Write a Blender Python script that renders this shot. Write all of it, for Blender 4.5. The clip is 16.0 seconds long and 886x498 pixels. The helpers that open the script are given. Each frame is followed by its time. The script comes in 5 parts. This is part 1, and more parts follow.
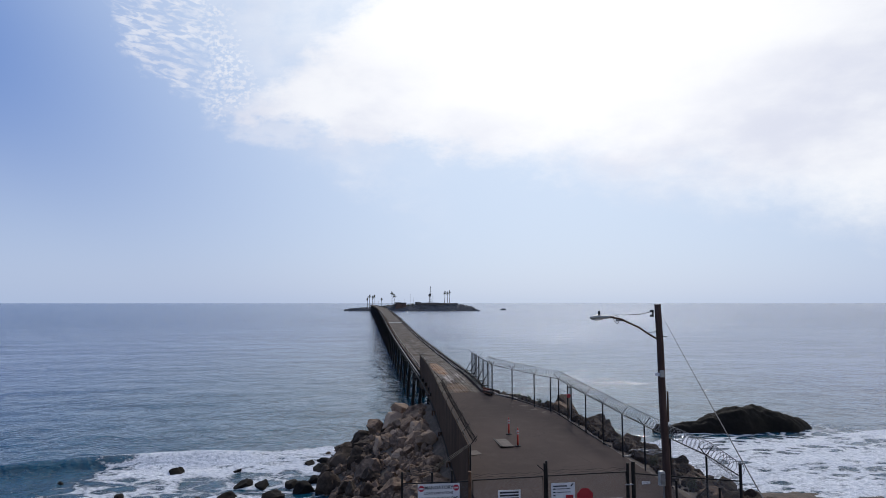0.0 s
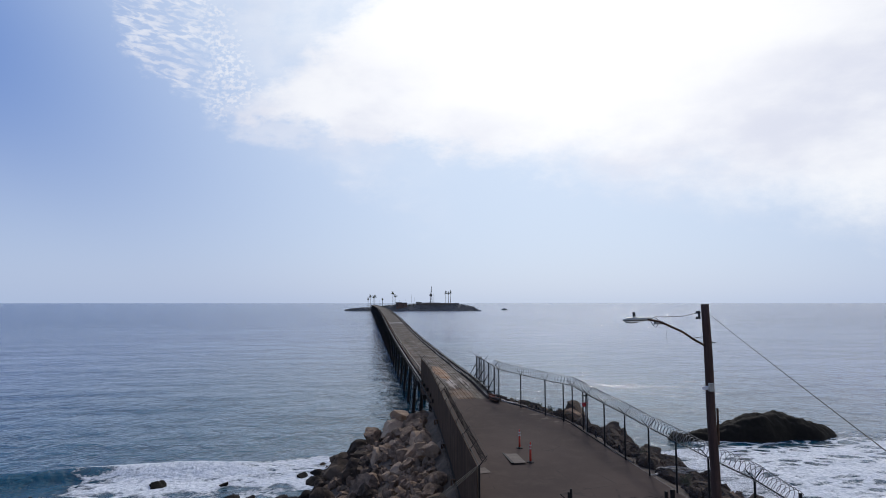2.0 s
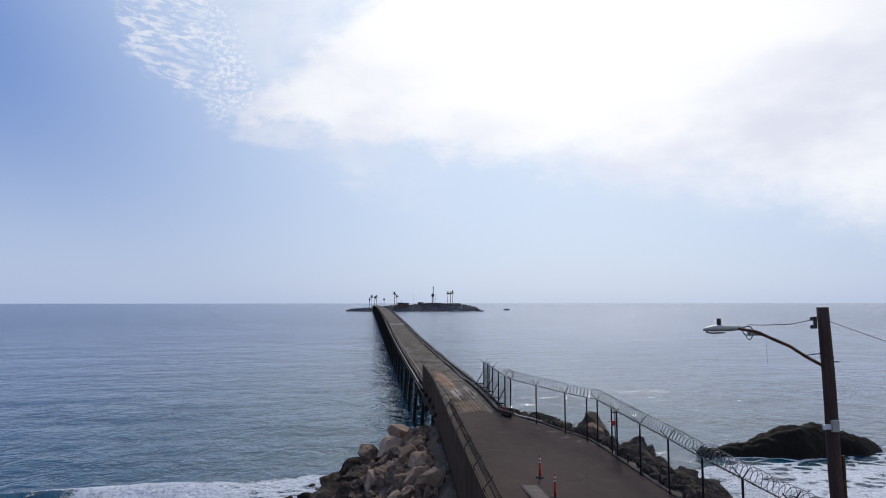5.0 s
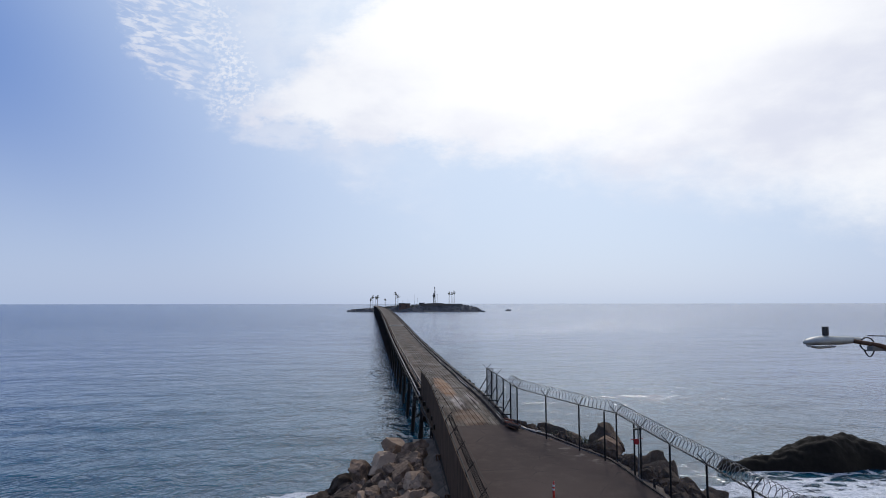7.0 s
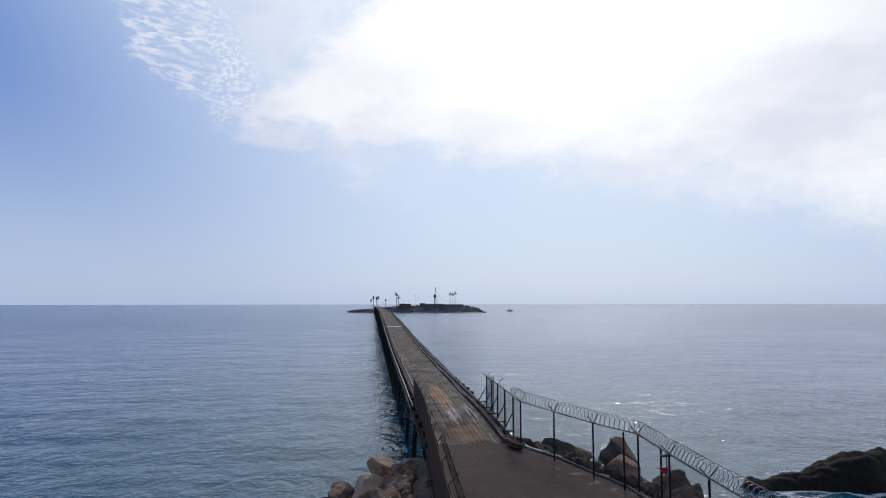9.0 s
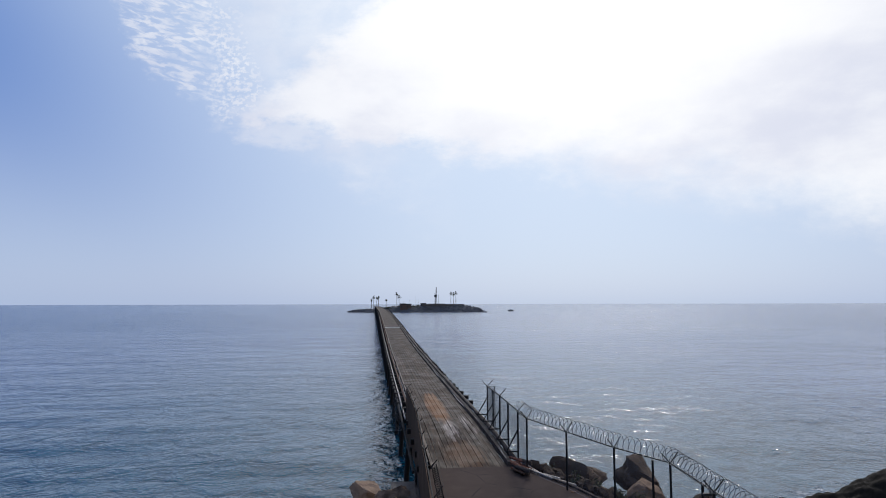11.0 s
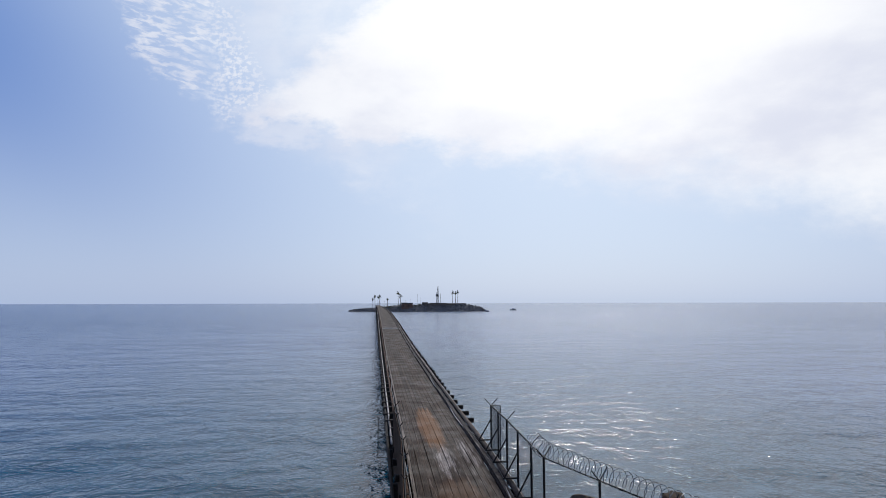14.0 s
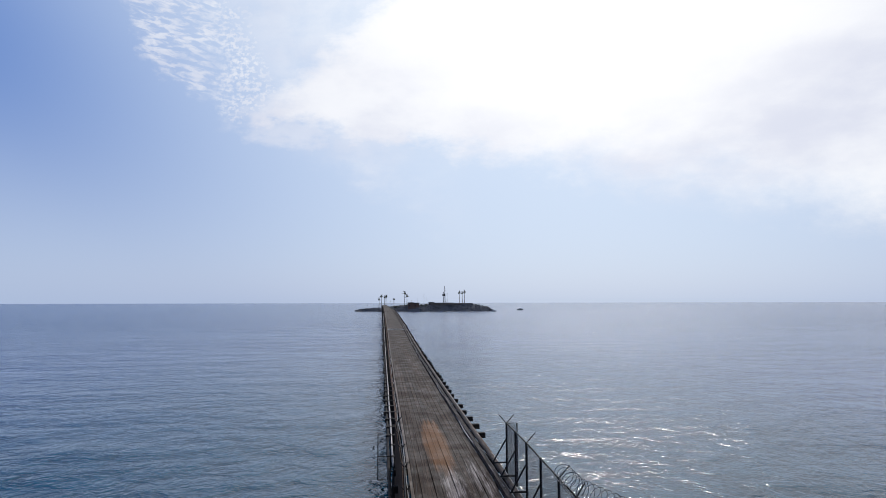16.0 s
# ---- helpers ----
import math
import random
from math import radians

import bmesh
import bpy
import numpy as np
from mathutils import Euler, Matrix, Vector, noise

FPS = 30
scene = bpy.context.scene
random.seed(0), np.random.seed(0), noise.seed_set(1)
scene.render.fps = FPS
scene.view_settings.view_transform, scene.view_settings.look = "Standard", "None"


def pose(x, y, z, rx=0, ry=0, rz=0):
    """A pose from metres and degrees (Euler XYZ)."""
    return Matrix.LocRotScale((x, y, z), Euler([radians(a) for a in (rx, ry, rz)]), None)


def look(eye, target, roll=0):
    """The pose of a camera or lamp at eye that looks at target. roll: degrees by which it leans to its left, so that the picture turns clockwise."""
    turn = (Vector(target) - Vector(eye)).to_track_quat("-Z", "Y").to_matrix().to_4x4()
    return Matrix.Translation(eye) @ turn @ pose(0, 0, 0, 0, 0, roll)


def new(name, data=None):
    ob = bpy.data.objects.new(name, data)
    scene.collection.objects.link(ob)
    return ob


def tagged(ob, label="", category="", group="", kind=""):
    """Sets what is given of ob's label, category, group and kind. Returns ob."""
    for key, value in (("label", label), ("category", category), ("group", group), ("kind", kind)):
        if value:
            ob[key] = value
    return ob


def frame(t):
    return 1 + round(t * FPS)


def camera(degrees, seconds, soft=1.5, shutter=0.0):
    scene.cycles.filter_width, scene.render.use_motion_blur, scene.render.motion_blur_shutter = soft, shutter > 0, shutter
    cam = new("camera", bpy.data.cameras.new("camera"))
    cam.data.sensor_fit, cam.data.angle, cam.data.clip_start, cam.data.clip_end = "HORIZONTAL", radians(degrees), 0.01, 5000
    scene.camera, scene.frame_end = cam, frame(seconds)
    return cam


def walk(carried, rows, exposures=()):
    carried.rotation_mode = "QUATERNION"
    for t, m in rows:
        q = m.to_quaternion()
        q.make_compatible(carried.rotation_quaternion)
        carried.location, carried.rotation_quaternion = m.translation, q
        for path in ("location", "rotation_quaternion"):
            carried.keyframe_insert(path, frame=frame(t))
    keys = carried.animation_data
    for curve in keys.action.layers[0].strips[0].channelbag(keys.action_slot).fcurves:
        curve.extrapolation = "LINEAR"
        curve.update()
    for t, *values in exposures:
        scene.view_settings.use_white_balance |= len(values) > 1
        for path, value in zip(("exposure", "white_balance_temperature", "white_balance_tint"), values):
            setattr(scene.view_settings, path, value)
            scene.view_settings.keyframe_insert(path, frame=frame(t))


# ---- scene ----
cam = camera(73.7, 16.0, soft=0.9)
PATH = [
    (0, (-7.993, 2.163, 13.767), (-7.738, 4.138, 13.944), -0.0),
    (0.5, (-7.906, 3.064, 13.761), (-7.651, 5.04, 13.939), -0.0),
    (1, (-7.829, 3.986, 13.764), (-7.576, 5.962, 13.942), -0.0),
    (1.5, (-7.771, 4.903, 13.762), (-7.518, 6.879, 13.94), -0.0),
    (2, (-7.689, 5.836, 13.747), (-7.437, 7.812, 13.924), -0.0),
    (2.5, (-7.597, 6.738, 13.751), (-7.346, 8.714, 13.928), -0.0),
    (3, (-7.526, 7.675, 13.752), (-7.276, 9.652, 13.93), -0.0),
    (3.5, (-7.444, 8.587, 13.763), (-7.194, 10.563, 13.941), -0.0),
    (4, (-7.347, 9.527, 13.784), (-7.098, 11.503, 13.961), -0.0),
    (6.5, (-6.717, 14.44, 13.801), (-6.475, 16.417, 13.98), -0.06),
    (7, (-6.488, 15.526, 13.811), (-6.247, 17.503, 13.99), -0.06),
    (7.5, (-6.224, 16.633, 13.824), (-5.985, 18.611, 14.003), -0.06),
    (8, (-5.965, 17.83, 13.837), (-5.728, 19.808, 14.016), -0.06),
    (8.5, (-5.724, 18.988, 13.839), (-5.487, 20.966, 14.019), -0.06),
    (9, (-5.454, 20.174, 13.853), (-5.217, 22.152, 14.034), -0.06),
    (11.5, (-4.293, 26.002, 13.927), (-4.06, 27.98, 14.107), -0.12),
    (12, (-4.029, 27.243, 13.936), (-3.797, 29.221, 14.116), -0.12),
    (12.5, (-3.763, 28.421, 13.959), (-3.533, 30.4, 14.139), -0.12),
    (13, (-3.561, 29.538, 13.991), (-3.332, 31.517, 14.17), -0.12),
    (13.5, (-3.419, 30.662, 13.999), (-3.191, 32.641, 14.177), -0.12),
    (14, (-3.265, 31.767, 14.025), (-3.038, 33.746, 14.202), -0.12),
    (14.5, (-3.178, 32.832, 14.033), (-2.956, 34.811, 14.21), -0.12),
    (15, (-3.052, 33.868, 14.079), (-2.836, 35.849, 14.256), -0.12),
    (15.5, (-2.965, 34.87, 14.113), (-2.753, 36.851, 14.289), -0.12),
    (16, (-2.877, 35.856, 14.143), (-2.672, 37.837, 14.319), -0.12),
]
walk(cam, [(t, look(eye, target, roll)) for t, eye, target, roll in PATH])

SUN_AZ, SUN_EL = 20.0, 41.0          # degrees to the right of +y, and above the horizon
SUN_DIR = Vector((math.sin(radians(SUN_AZ)) * math.cos(radians(SUN_EL)),
                  math.cos(radians(SUN_AZ)) * math.cos(radians(SUN_EL)), math.sin(radians(SUN_EL))))

# ---------------------------------------------------------------- node helpers


class Nodes:
    """Short way to write node trees."""

    def __init__(self, tree):
        self.t = tree
        tree.nodes.clear()

    def add(self, kind, **settings):
        n = self.t.nodes.new(kind)
        for k, v in settings.items():
            if k == "inp":
                for name, val in v.items():
                    self.put(n.inputs[name], val)
            else:
                setattr(n, k, v)
        return n

    def put(self, socket, val):
        if isinstance(val, bpy.types.NodeSocket):
            self.t.links.new(val, socket)
        else:
            socket.default_value = val

    def math(self, op, a, b=0.0, c=0.0, clamp=False):
        n = self.t.nodes.new("ShaderNodeMath")
        n.operation, n.use_clamp = op, clamp
        self.put(n.inputs[0], a)
        self.put(n.inputs[1], b)
        self.put(n.inputs[2], c)
        return n.outputs[0]

    def dot(self, a, v):
        n = self.t.nodes.new("ShaderNodeVectorMath")
        n.operation = "DOT_PRODUCT"
        self.put(n.inputs[0], a)
        self.put(n.inputs[1], v)
        return n.outputs["Value"]

    def smooth(self, x, lo, hi, to0=0.0, to1=1.0):
        n = self.t.nodes.new("ShaderNodeMapRange")
        n.interpolation_type = "SMOOTHSTEP"
        self.put(n.inputs["Value"], x)
        for name, v in (("From Min", lo), ("From Max", hi), ("To Min", to0), ("To Max", to1)):
            self.put(n.inputs[name], v)
        return n.outputs["Result"]

    def mix(self, f, a, b, blend="MIX"):
        n = self.t.nodes.new("ShaderNodeMix")
        n.data_type, n.blend_type = "RGBA", blend
        self.put(n.inputs[0], f)
        self.put(n.inputs[6], a if isinstance(a, bpy.types.NodeSocket) else (*a, 1))
        self.put(n.inputs[7], b if isinstance(b, bpy.types.NodeSocket) else (*b, 1))
        return n.outputs[2]

    def scaled(self, vec, s):
        n = self.t.nodes.new("ShaderNodeMapping")
        self.put(n.inputs["Vector"], vec)
        n.inputs["Scale"].default_value = s
        return n.outputs[0]

    def noise(self, vec, scale, detail=4.0, rough=0.55, lac=2.0, dist=0.0):
        n = self.t.nodes.new("ShaderNodeTexNoise")
        self.put(n.inputs["Vector"], vec)
        for k, v in (("Scale", scale), ("Detail", detail), ("Roughness", rough), ("Lacunarity", lac), ("Distortion", dist)):
            n.inputs[k].default_value = v
        return n.outputs[0]

    def bump(self, height, strength, dist=0.02, normal=None):
        n = self.t.nodes.new("ShaderNodeBump")
        n.inputs["Strength"].default_value, n.inputs["Distance"].default_value = strength, dist
        self.put(n.inputs["Height"], height)
        if normal is not None:
            self.put(n.inputs["Normal"], normal)
        return n.outputs[0]


# ---------------------------------------------------------------- sky and sun
def build_world():
    w = bpy.data.worlds.new("sky")
    w.use_nodes = True
    scene.world = w
    n = Nodes(w.node_tree)
    d = n.add("ShaderNodeTexCoord").outputs["Generated"]
    xyz = n.add("ShaderNodeSeparateXYZ", inp={0: d})
    z = xyz.outputs["Z"]
    sky = n.add("ShaderNodeTexSky", sky_type="NISHITA", sun_disc=False, sun_elevation=radians(SUN_EL),
                sun_rotation=radians(SUN_AZ), dust_density=2.0, air_density=1.0)
    glow = n.math("MAXIMUM", n.dot(d, tuple(SUN_DIR)), 0.0)
    # clear marine air: pale at the horizon, bluer above
    haze = n.mix(n.smooth(z, 0.0, 0.38), (0.435, 0.545, 0.775), (0.118, 0.240, 0.60))
    haze = n.mix(n.smooth(z, 0.4, 1.0), haze, (0.10, 0.21, 0.54))
    haze = n.mix(n.smooth(glow, 0.60, 0.94, 0.0, 0.88), haze, (0.68, 0.81, 0.98))
    # flat map of the seaward sky: u to the right, v downwards from the upper rim
    ahead = n.math("MAXIMUM", n.dot(d, SKY_FWD), 0.08)
    u = n.math("ADD", n.math("DIVIDE", n.math("MULTIPLY", n.dot(d, SKY_RIGHT), 10.46), ahead), 7.84)
    v = n.math("SUBTRACT", 4.41, n.math("DIVIDE", n.math("MULTIPLY", n.dot(d, SKY_UP), 10.46), ahead))
    flat = n.add("ShaderNodeCombineXYZ", inp={0: u, 1: v}).outputs[0]

    def line(a, b, c):
        return n.math("ADD", n.math("MULTIPLY", u, a), n.math("ADD", n.math("MULTIPLY", v, b), c))

    def centred(x, k):
        return n.math("MULTIPLY", n.math("SUBTRACT", x, 0.5), k)
    # high cloud sheet with a ragged rim
    warp = n.noise(n.scaled(flat, (1, 1.5, 1)), 0.75, 7, 0.60)
    fine = n.noise(n.scaled(flat, (1, 1.8, 1)), 2.6, 6, 0.62)
    rag = n.math("ADD", centred(warp, 1.5), centred(fine, 0.75))
    left = n.math("ADD", line(0.664, 0.747, -4.05), rag)
    low = n.math("ADD", line(0.150, -1.0, 1.58), n.math("MULTIPLY", rag, 0.85))
    soft = n.smooth(u, 6.0, 13.0, 0.34, 1.15)
    sheet = n.math("MULTIPLY", n.smooth(left, -0.22, 0.75), n.smooth(n.math("DIVIDE", low, soft), -0.55, 0.9))
    # thin veil between the ripples and the sheet, with a wisp below
    veil = n.math("MULTIPLY", n.smooth(line(1.0, -0.55, -2.9), 0.0, 1.6), n.smooth(n.math("ADD", line(0.55, -1.0, -0.25), rag), -0.4, 0.5))
    veil = n.math("MULTIPLY", n.math("MULTIPLY", veil, n.smooth(u, 8.6, 5.8)), n.smooth(warp, 0.30, 0.62, 0.16, 0.52))
    wisp = n.math("ADD", n.math("POWER", n.math("DIVIDE", line(1, 0, -5.0), 1.0), 2.0), n.math("POWER", n.math("DIVIDE", line(-0.06, 1, -2.08), 0.30), 2.0))
    wisp = n.math("MULTIPLY", n.smooth(n.math("ADD", wisp, centred(fine, -2.6)), 1.3, 0.0), 0.60)
    # rippled small clouds beside the sheet
    jag = n.math("ADD", centred(n.noise(flat, 1.9, 4, 0.6), 0.9), centred(n.noise(flat, 6.0, 3, 0.6), 0.3))
    zone = n.math("MULTIPLY", n.smooth(n.math("ADD", line(1, -0.25, -2.0), jag), -0.10, 0.22), n.smooth(n.math("ADD", line(0.70, -1, -0.56), jag), -0.08, 0.22))
    zone = n.math("MULTIPLY", zone, n.smooth(n.math("ADD", line(-1, 0.45, 4.05), jag), -0.55, 0.45))
    zone = n.math("MULTIPLY", zone, n.smooth(v, 2.75, 2.2))
    turn = n.add("ShaderNodeVectorRotate", rotation_type="Z_AXIS", inp={"Vector": flat, "Angle": -0.27}).outputs[0]
    rows = n.noise(n.scaled(turn, (3.3, 11.0, 1)), 1.0, 3.0, 0.55, dist=0.5)
    dots = n.noise(n.scaled(flat, (1.0, 1.25, 1)), 10.0, 2.5, 0.55)
    grain = n.add("ShaderNodeMix", data_type="FLOAT", inp={0: n.smooth(u, 3.3, 4.1), 2: rows, 3: dots}).outputs[0]
    puffs = n.smooth(grain, 0.40, 0.63)
    clump = n.smooth(n.noise(flat, 1.3, 4, 0.6), 0.30, 0.56, 0.25, 1.0)
    flock = n.math("MULTIPLY", n.math("MULTIPLY", zone, clump), n.math("ADD", n.math("MULTIPLY", puffs, 0.68), 0.10))
    cover = n.math("MAXIMUM", n.math("MAXIMUM", sheet, flock), n.math("MAXIMUM", veil, wisp))
    shade = n.noise(n.scaled(d, (1, 1, 2.0)), 5.0, 6, 0.55)
    cloud = n.mix(n.smooth(shade, 0.33, 0.70), (0.72, 0.75, 0.87), (0.94, 0.955, 1.0))
    cloud = n.mix(n.smooth(glow, 0.86, 0.97), cloud, (1.06, 1.07, 1.08))
    col = n.mix(cover, haze, cloud)
    # aureole of the veiled sun
    col = n.mix(n.smooth(glow, 0.945, 1.0), col, (3.5, 3.7, 4.1))
    b1 = n.add("ShaderNodeBackground", inp={"Color": sky.outputs[0], "Strength": 0.10})
    b2 = n.add("ShaderNodeBackground", inp={"Color": col, "Strength": 1.0})
    m = n.add("ShaderNodeMixShader", inp={0: 0.88, 1: b1.outputs[0], 2: b2.outputs[0]})
    out = n.add("ShaderNodeOutputWorld")
    w.node_tree.links.new(m.outputs[0], out.inputs[0])


SKY_FWD, SKY_RIGHT, SKY_UP = (0.1210, 0.9886, 0.0895), (0.9926, -0.1215, 0.0000), (-0.0109, -0.0888, 0.9960)
build_world()

sun_data = bpy.data.lights.new("sun", "SUN")
sun_data.energy, sun_data.angle, sun_data.color = 1.5, radians(5.0), (1.0, 0.93, 0.86)
sun = new("sun", sun_data)
sun.matrix_world = look(tuple(SUN_DIR * 200), (0, 0, 0))


# ---------------------------------------------------------------- materials
def material(name, build, rough=0.8, metal=0.0, **more):
    """build(n, pos) gives colour, and may give roughness and normal."""
    m = bpy.data.materials.new(name)
    m.use_nodes = True
    n = Nodes(m.node_tree)
    pos = n.add("ShaderNodeNewGeometry").outputs["Position"]
    got = build(n, pos)
    p = n.add("ShaderNodeBsdfPrincipled", inp={"Roughness": rough, "Metallic": metal})
    for k, v in more.items():
        n.put(p.inputs[k.replace("_", " ")], v)
    for k, v in got.items():
        n.put(p.inputs[k], (*v, 1) if k == "Base Color" and isinstance(v, tuple) else v)
    o = n.add("ShaderNodeOutputMaterial")
    m.node_tree.links.new(p.outputs[0], o.inputs[0])
    return m


def worn(name, a, b, scale=6.0, fine=60.0, rough=0.8, metal=0.0, bump=0.3, dist=0.01, stretch=(1, 1, 1), obj=True):
    """Two-tone weathered surface with grain at two scales."""
    def build(n, pos):
        v = n.add("ShaderNodeTexCoord").outputs["Object"] if obj else pos
        v = n.scaled(v, stretch)
        big, small = n.noise(v, scale, 5, 0.6), n.noise(v, fine, 3, 0.6)
        col = n.mix(n.smooth(big, 0.3, 0.7), a, b)
        col = n.mix(n.smooth(small, 0.25, 0.8, 0.0, 0.45), col, tuple(c * 0.55 for c in a))
        got = {"Base Color": col, "Normal": n.bump(n.math("ADD", n.math("MULTIPLY", big, 0.6), small), bump, dist)}
        if rough > 0.65:
            got["Specular IOR Level"] = 0.2
        return got
    return material(name, build, rough, metal)


def plain(name, c, rough=0.7, metal=0.0):
    return worn(name, c, tuple(x * 0.8 for x in c), 3.0, 40.0, rough, metal, 0.15, 0.004)


def m_asphalt(n, pos):
    big, mid = n.noise(pos, 0.16, 5, 0.6), n.noise(pos, 1.1, 5, 0.65)
    grit = n.noise(pos, 70, 2, 0.6)
    col = n.mix(n.smooth(big, 0.32, 0.7), (0.044, 0.0310, 0.0265), (0.066, 0.0460, 0.0385))
    col = n.mix(n.smooth(mid, 0.42, 0.75, 0.0, 0.55), col, (0.076, 0.055, 0.047))
    v = n.add("ShaderNodeTexVoronoi", feature="DISTANCE_TO_EDGE", inp={"Vector": n.mix(0.12, pos, n.add("ShaderNodeTexNoise", inp={"Vector": pos, "Scale": 0.8}).outputs[1]), "Scale": 0.34})
    crack = n.math("MULTIPLY", n.smooth(v.outputs[0], 0.012, 0.003), n.smooth(mid, 0.45, 0.6))
    col = n.mix(n.math("MULTIPLY", crack, 0.6), col, (0.015, 0.014, 0.014))
    # dry sand blown along the seaward verge
    xyz = n.add("ShaderNodeSeparateXYZ", inp={0: pos})
    verge = n.math("SUBTRACT", 1.0, n.math("ABSOLUTE", n.math("DIVIDE", n.math("SUBTRACT", n.math("ADD", n.math("MULTIPLY", xyz.outputs[0], 0.9), xyz.outputs[1]), 52.6), 1.9)))
    sand = n.math("MULTIPLY", n.smooth(verge, 0.0, 0.9), n.smooth(n.noise(pos, 1.7, 4, 0.6), 0.5, 0.66))
    sand = n.math("MULTIPLY", sand, n.smooth(xyz.outputs[0], 3.2, 4.4))
    col = n.mix(n.math("MULTIPLY", sand, 0.7), col, (0.21, 0.18, 0.15))
    col = n.mix(n.smooth(grit, 0.3, 0.8, 0.0, 0.35), col, (0.038, 0.029, 0.025))
    return {"Base Color": col, "Roughness": 0.9, "Specular IOR Level": 0.12, "Normal": n.bump(grit, 0.35, 0.006)}


def m_deck(n, pos):
    """Timber running boards, grey-brown, rusty and scuffed near the shore end."""
    v = n.scaled(pos, (9, 0.05, 9))
    grain, fleck = n.noise(v, 3.0, 5, 0.65), n.noise(n.scaled(pos, (30, 0.15, 30)), 1.0, 3, 0.6)
    col = n.mix(n.smooth(grain, 0.36, 0.64), (0.018, 0.0110, 0.0078), (0.080, 0.052, 0.037))
    lane = n.noise(n.scaled(pos, (2.2, 0.012, 1)), 1.0, 5, 0.7)
    col = n.mix(n.smooth(lane, 0.36, 0.62, 0.55, 0.0), col, (0.016, 0.011, 0.009))
    xyz = n.add("ShaderNodeSeparateXYZ", inp={0: pos})
    x, y = xyz.outputs[0], xyz.outputs[1]
    blot = n.noise(pos, 0.75, 5, 0.6)
    streak = n.noise(n.scaled(pos, (6.0, 0.22, 4)), 1.0, 5, 0.66)

    def spot(cx, cy, rx, ry):
        ex = n.math("POWER", n.math("DIVIDE", n.math("SUBTRACT", x, cx), rx), 2.0)
        ey = n.math("POWER", n.math("DIVIDE", n.math("SUBTRACT", y, cy), ry), 2.0)
        return n.math("SUBTRACT", 1.0, n.math("ADD", ex, ey), clamp=True)
    rust = n.smooth(n.math("ADD", spot(0.25, 70.5, 1.0, 9.0), n.math("MULTIPLY", n.math("SUBTRACT", streak, 0.5), 1.3)), 0.3, 0.85)
    rust2 = n.smooth(n.math("ADD", spot(0.5, 57.0, 1.5, 4.0), n.math("MULTIPLY", n.math("SUBTRACT", streak, 0.5), 1.5)), 0.4, 0.95)
    col = n.mix(n.math("MULTIPLY", n.math("MAXIMUM", rust, n.math("MULTIPLY", rust2, 0.4)), 0.60), col, (0.250, 0.118, 0.048))
    pale = n.math("MAXIMUM", spot(0.35, 62.3, 0.75, 3.6), n.math("MULTIPLY", spot(1.7, 63.0, 0.7, 5.5), 0.75))
    scuff = n.noise(n.scaled(pos, (7, 0.8, 7)), 1.0, 6, 0.72)
    pale = n.smooth(n.math("ADD", pale, n.math("MULTIPLY", n.math("SUBTRACT", n.math("ADD", scuff, streak), 1.0), 2.6)), 0.30, 1.15)
    col = n.mix(n.math("MULTIPLY", pale, n.smooth(fleck, 0.3, 0.6, 0.85, 0.3)), col, (0.44, 0.385, 0.355))
    col = n.mix(n.smooth(fleck, 0.52, 0.8, 0.0, 0.6), col, (0.03, 0.025, 0.023))
    return {"Base Color": col, "Roughness": n.smooth(blot, 0.3, 0.7, 0.55, 0.9), "Specular IOR Level": 0.12, "Normal": n.bump(n.math("ADD", grain, fleck), 0.5, 0.012)}


def m_rock(dark, damp=False):
    def build(n, pos):
        rnd = n.add("ShaderNodeObjectInfo").outputs["Random"]
        o = n.add("ShaderNodeTexCoord").outputs["Object"]
        big, mid, small = n.noise(pos, 0.55, 5, 0.6), n.noise(o, 2.6, 6, 0.65), n.noise(o, 17, 4, 0.65)
        if dark:
            a, b, c = (0.005, 0.004, 0.0032), (0.017, 0.013, 0.010), (0.013, 0.012, 0.007)
        elif damp:
            a, b, c = (0.024, 0.017, 0.012), (0.088, 0.062, 0.044), (0.15, 0.106, 0.072)
        else:
            a, b, c = (0.092, 0.062, 0.042), (0.285, 0.192, 0.128), (0.50, 0.35, 0.23)
        col = n.mix(n.smooth(mid, 0.3, 0.7), a, b)
        col = n.mix(n.math("MULTIPLY", n.smooth(rnd, 0.60, 1.0), 0.80), col, c)
        col = n.mix(n.smooth(big, 0.5, 0.75, 0.0, 0.5), col, a)
        col = n.mix(n.smooth(small, 0.5, 0.78, 0.0, 0.55), col, tuple(q * 0.4 for q in a))
        h = n.math("ADD", n.math("MULTIPLY", mid, 1.4), n.math("MULTIPLY", small, 0.5))
        return {"Base Color": col, "Roughness": 0.8 if dark else 0.9, "Specular IOR Level": 0.12, "Normal": n.bump(h, 0.75, 0.07)}
    return build


def m_soil(n, pos):
    big, mid, small = n.noise(pos, 0.25, 5, 0.6), n.noise(pos, 1.8, 6, 0.65), n.noise(pos, 14, 4, 0.6)
    col = n.mix(n.smooth(mid, 0.3, 0.7), (0.045, 0.032, 0.023), (0.115, 0.083, 0.058))
    col = n.mix(n.smooth(big, 0.45, 0.7, 0.0, 0.6), col, (0.062, 0.047, 0.034))
    col = n.mix(n.smooth(small, 0.5, 0.75, 0.0, 0.4), col, (0.05, 0.04, 0.031))
    return {"Base Color": col, "Roughness": 0.92, "Normal": n.bump(n.math("ADD", mid, small), 0.6, 0.06)}


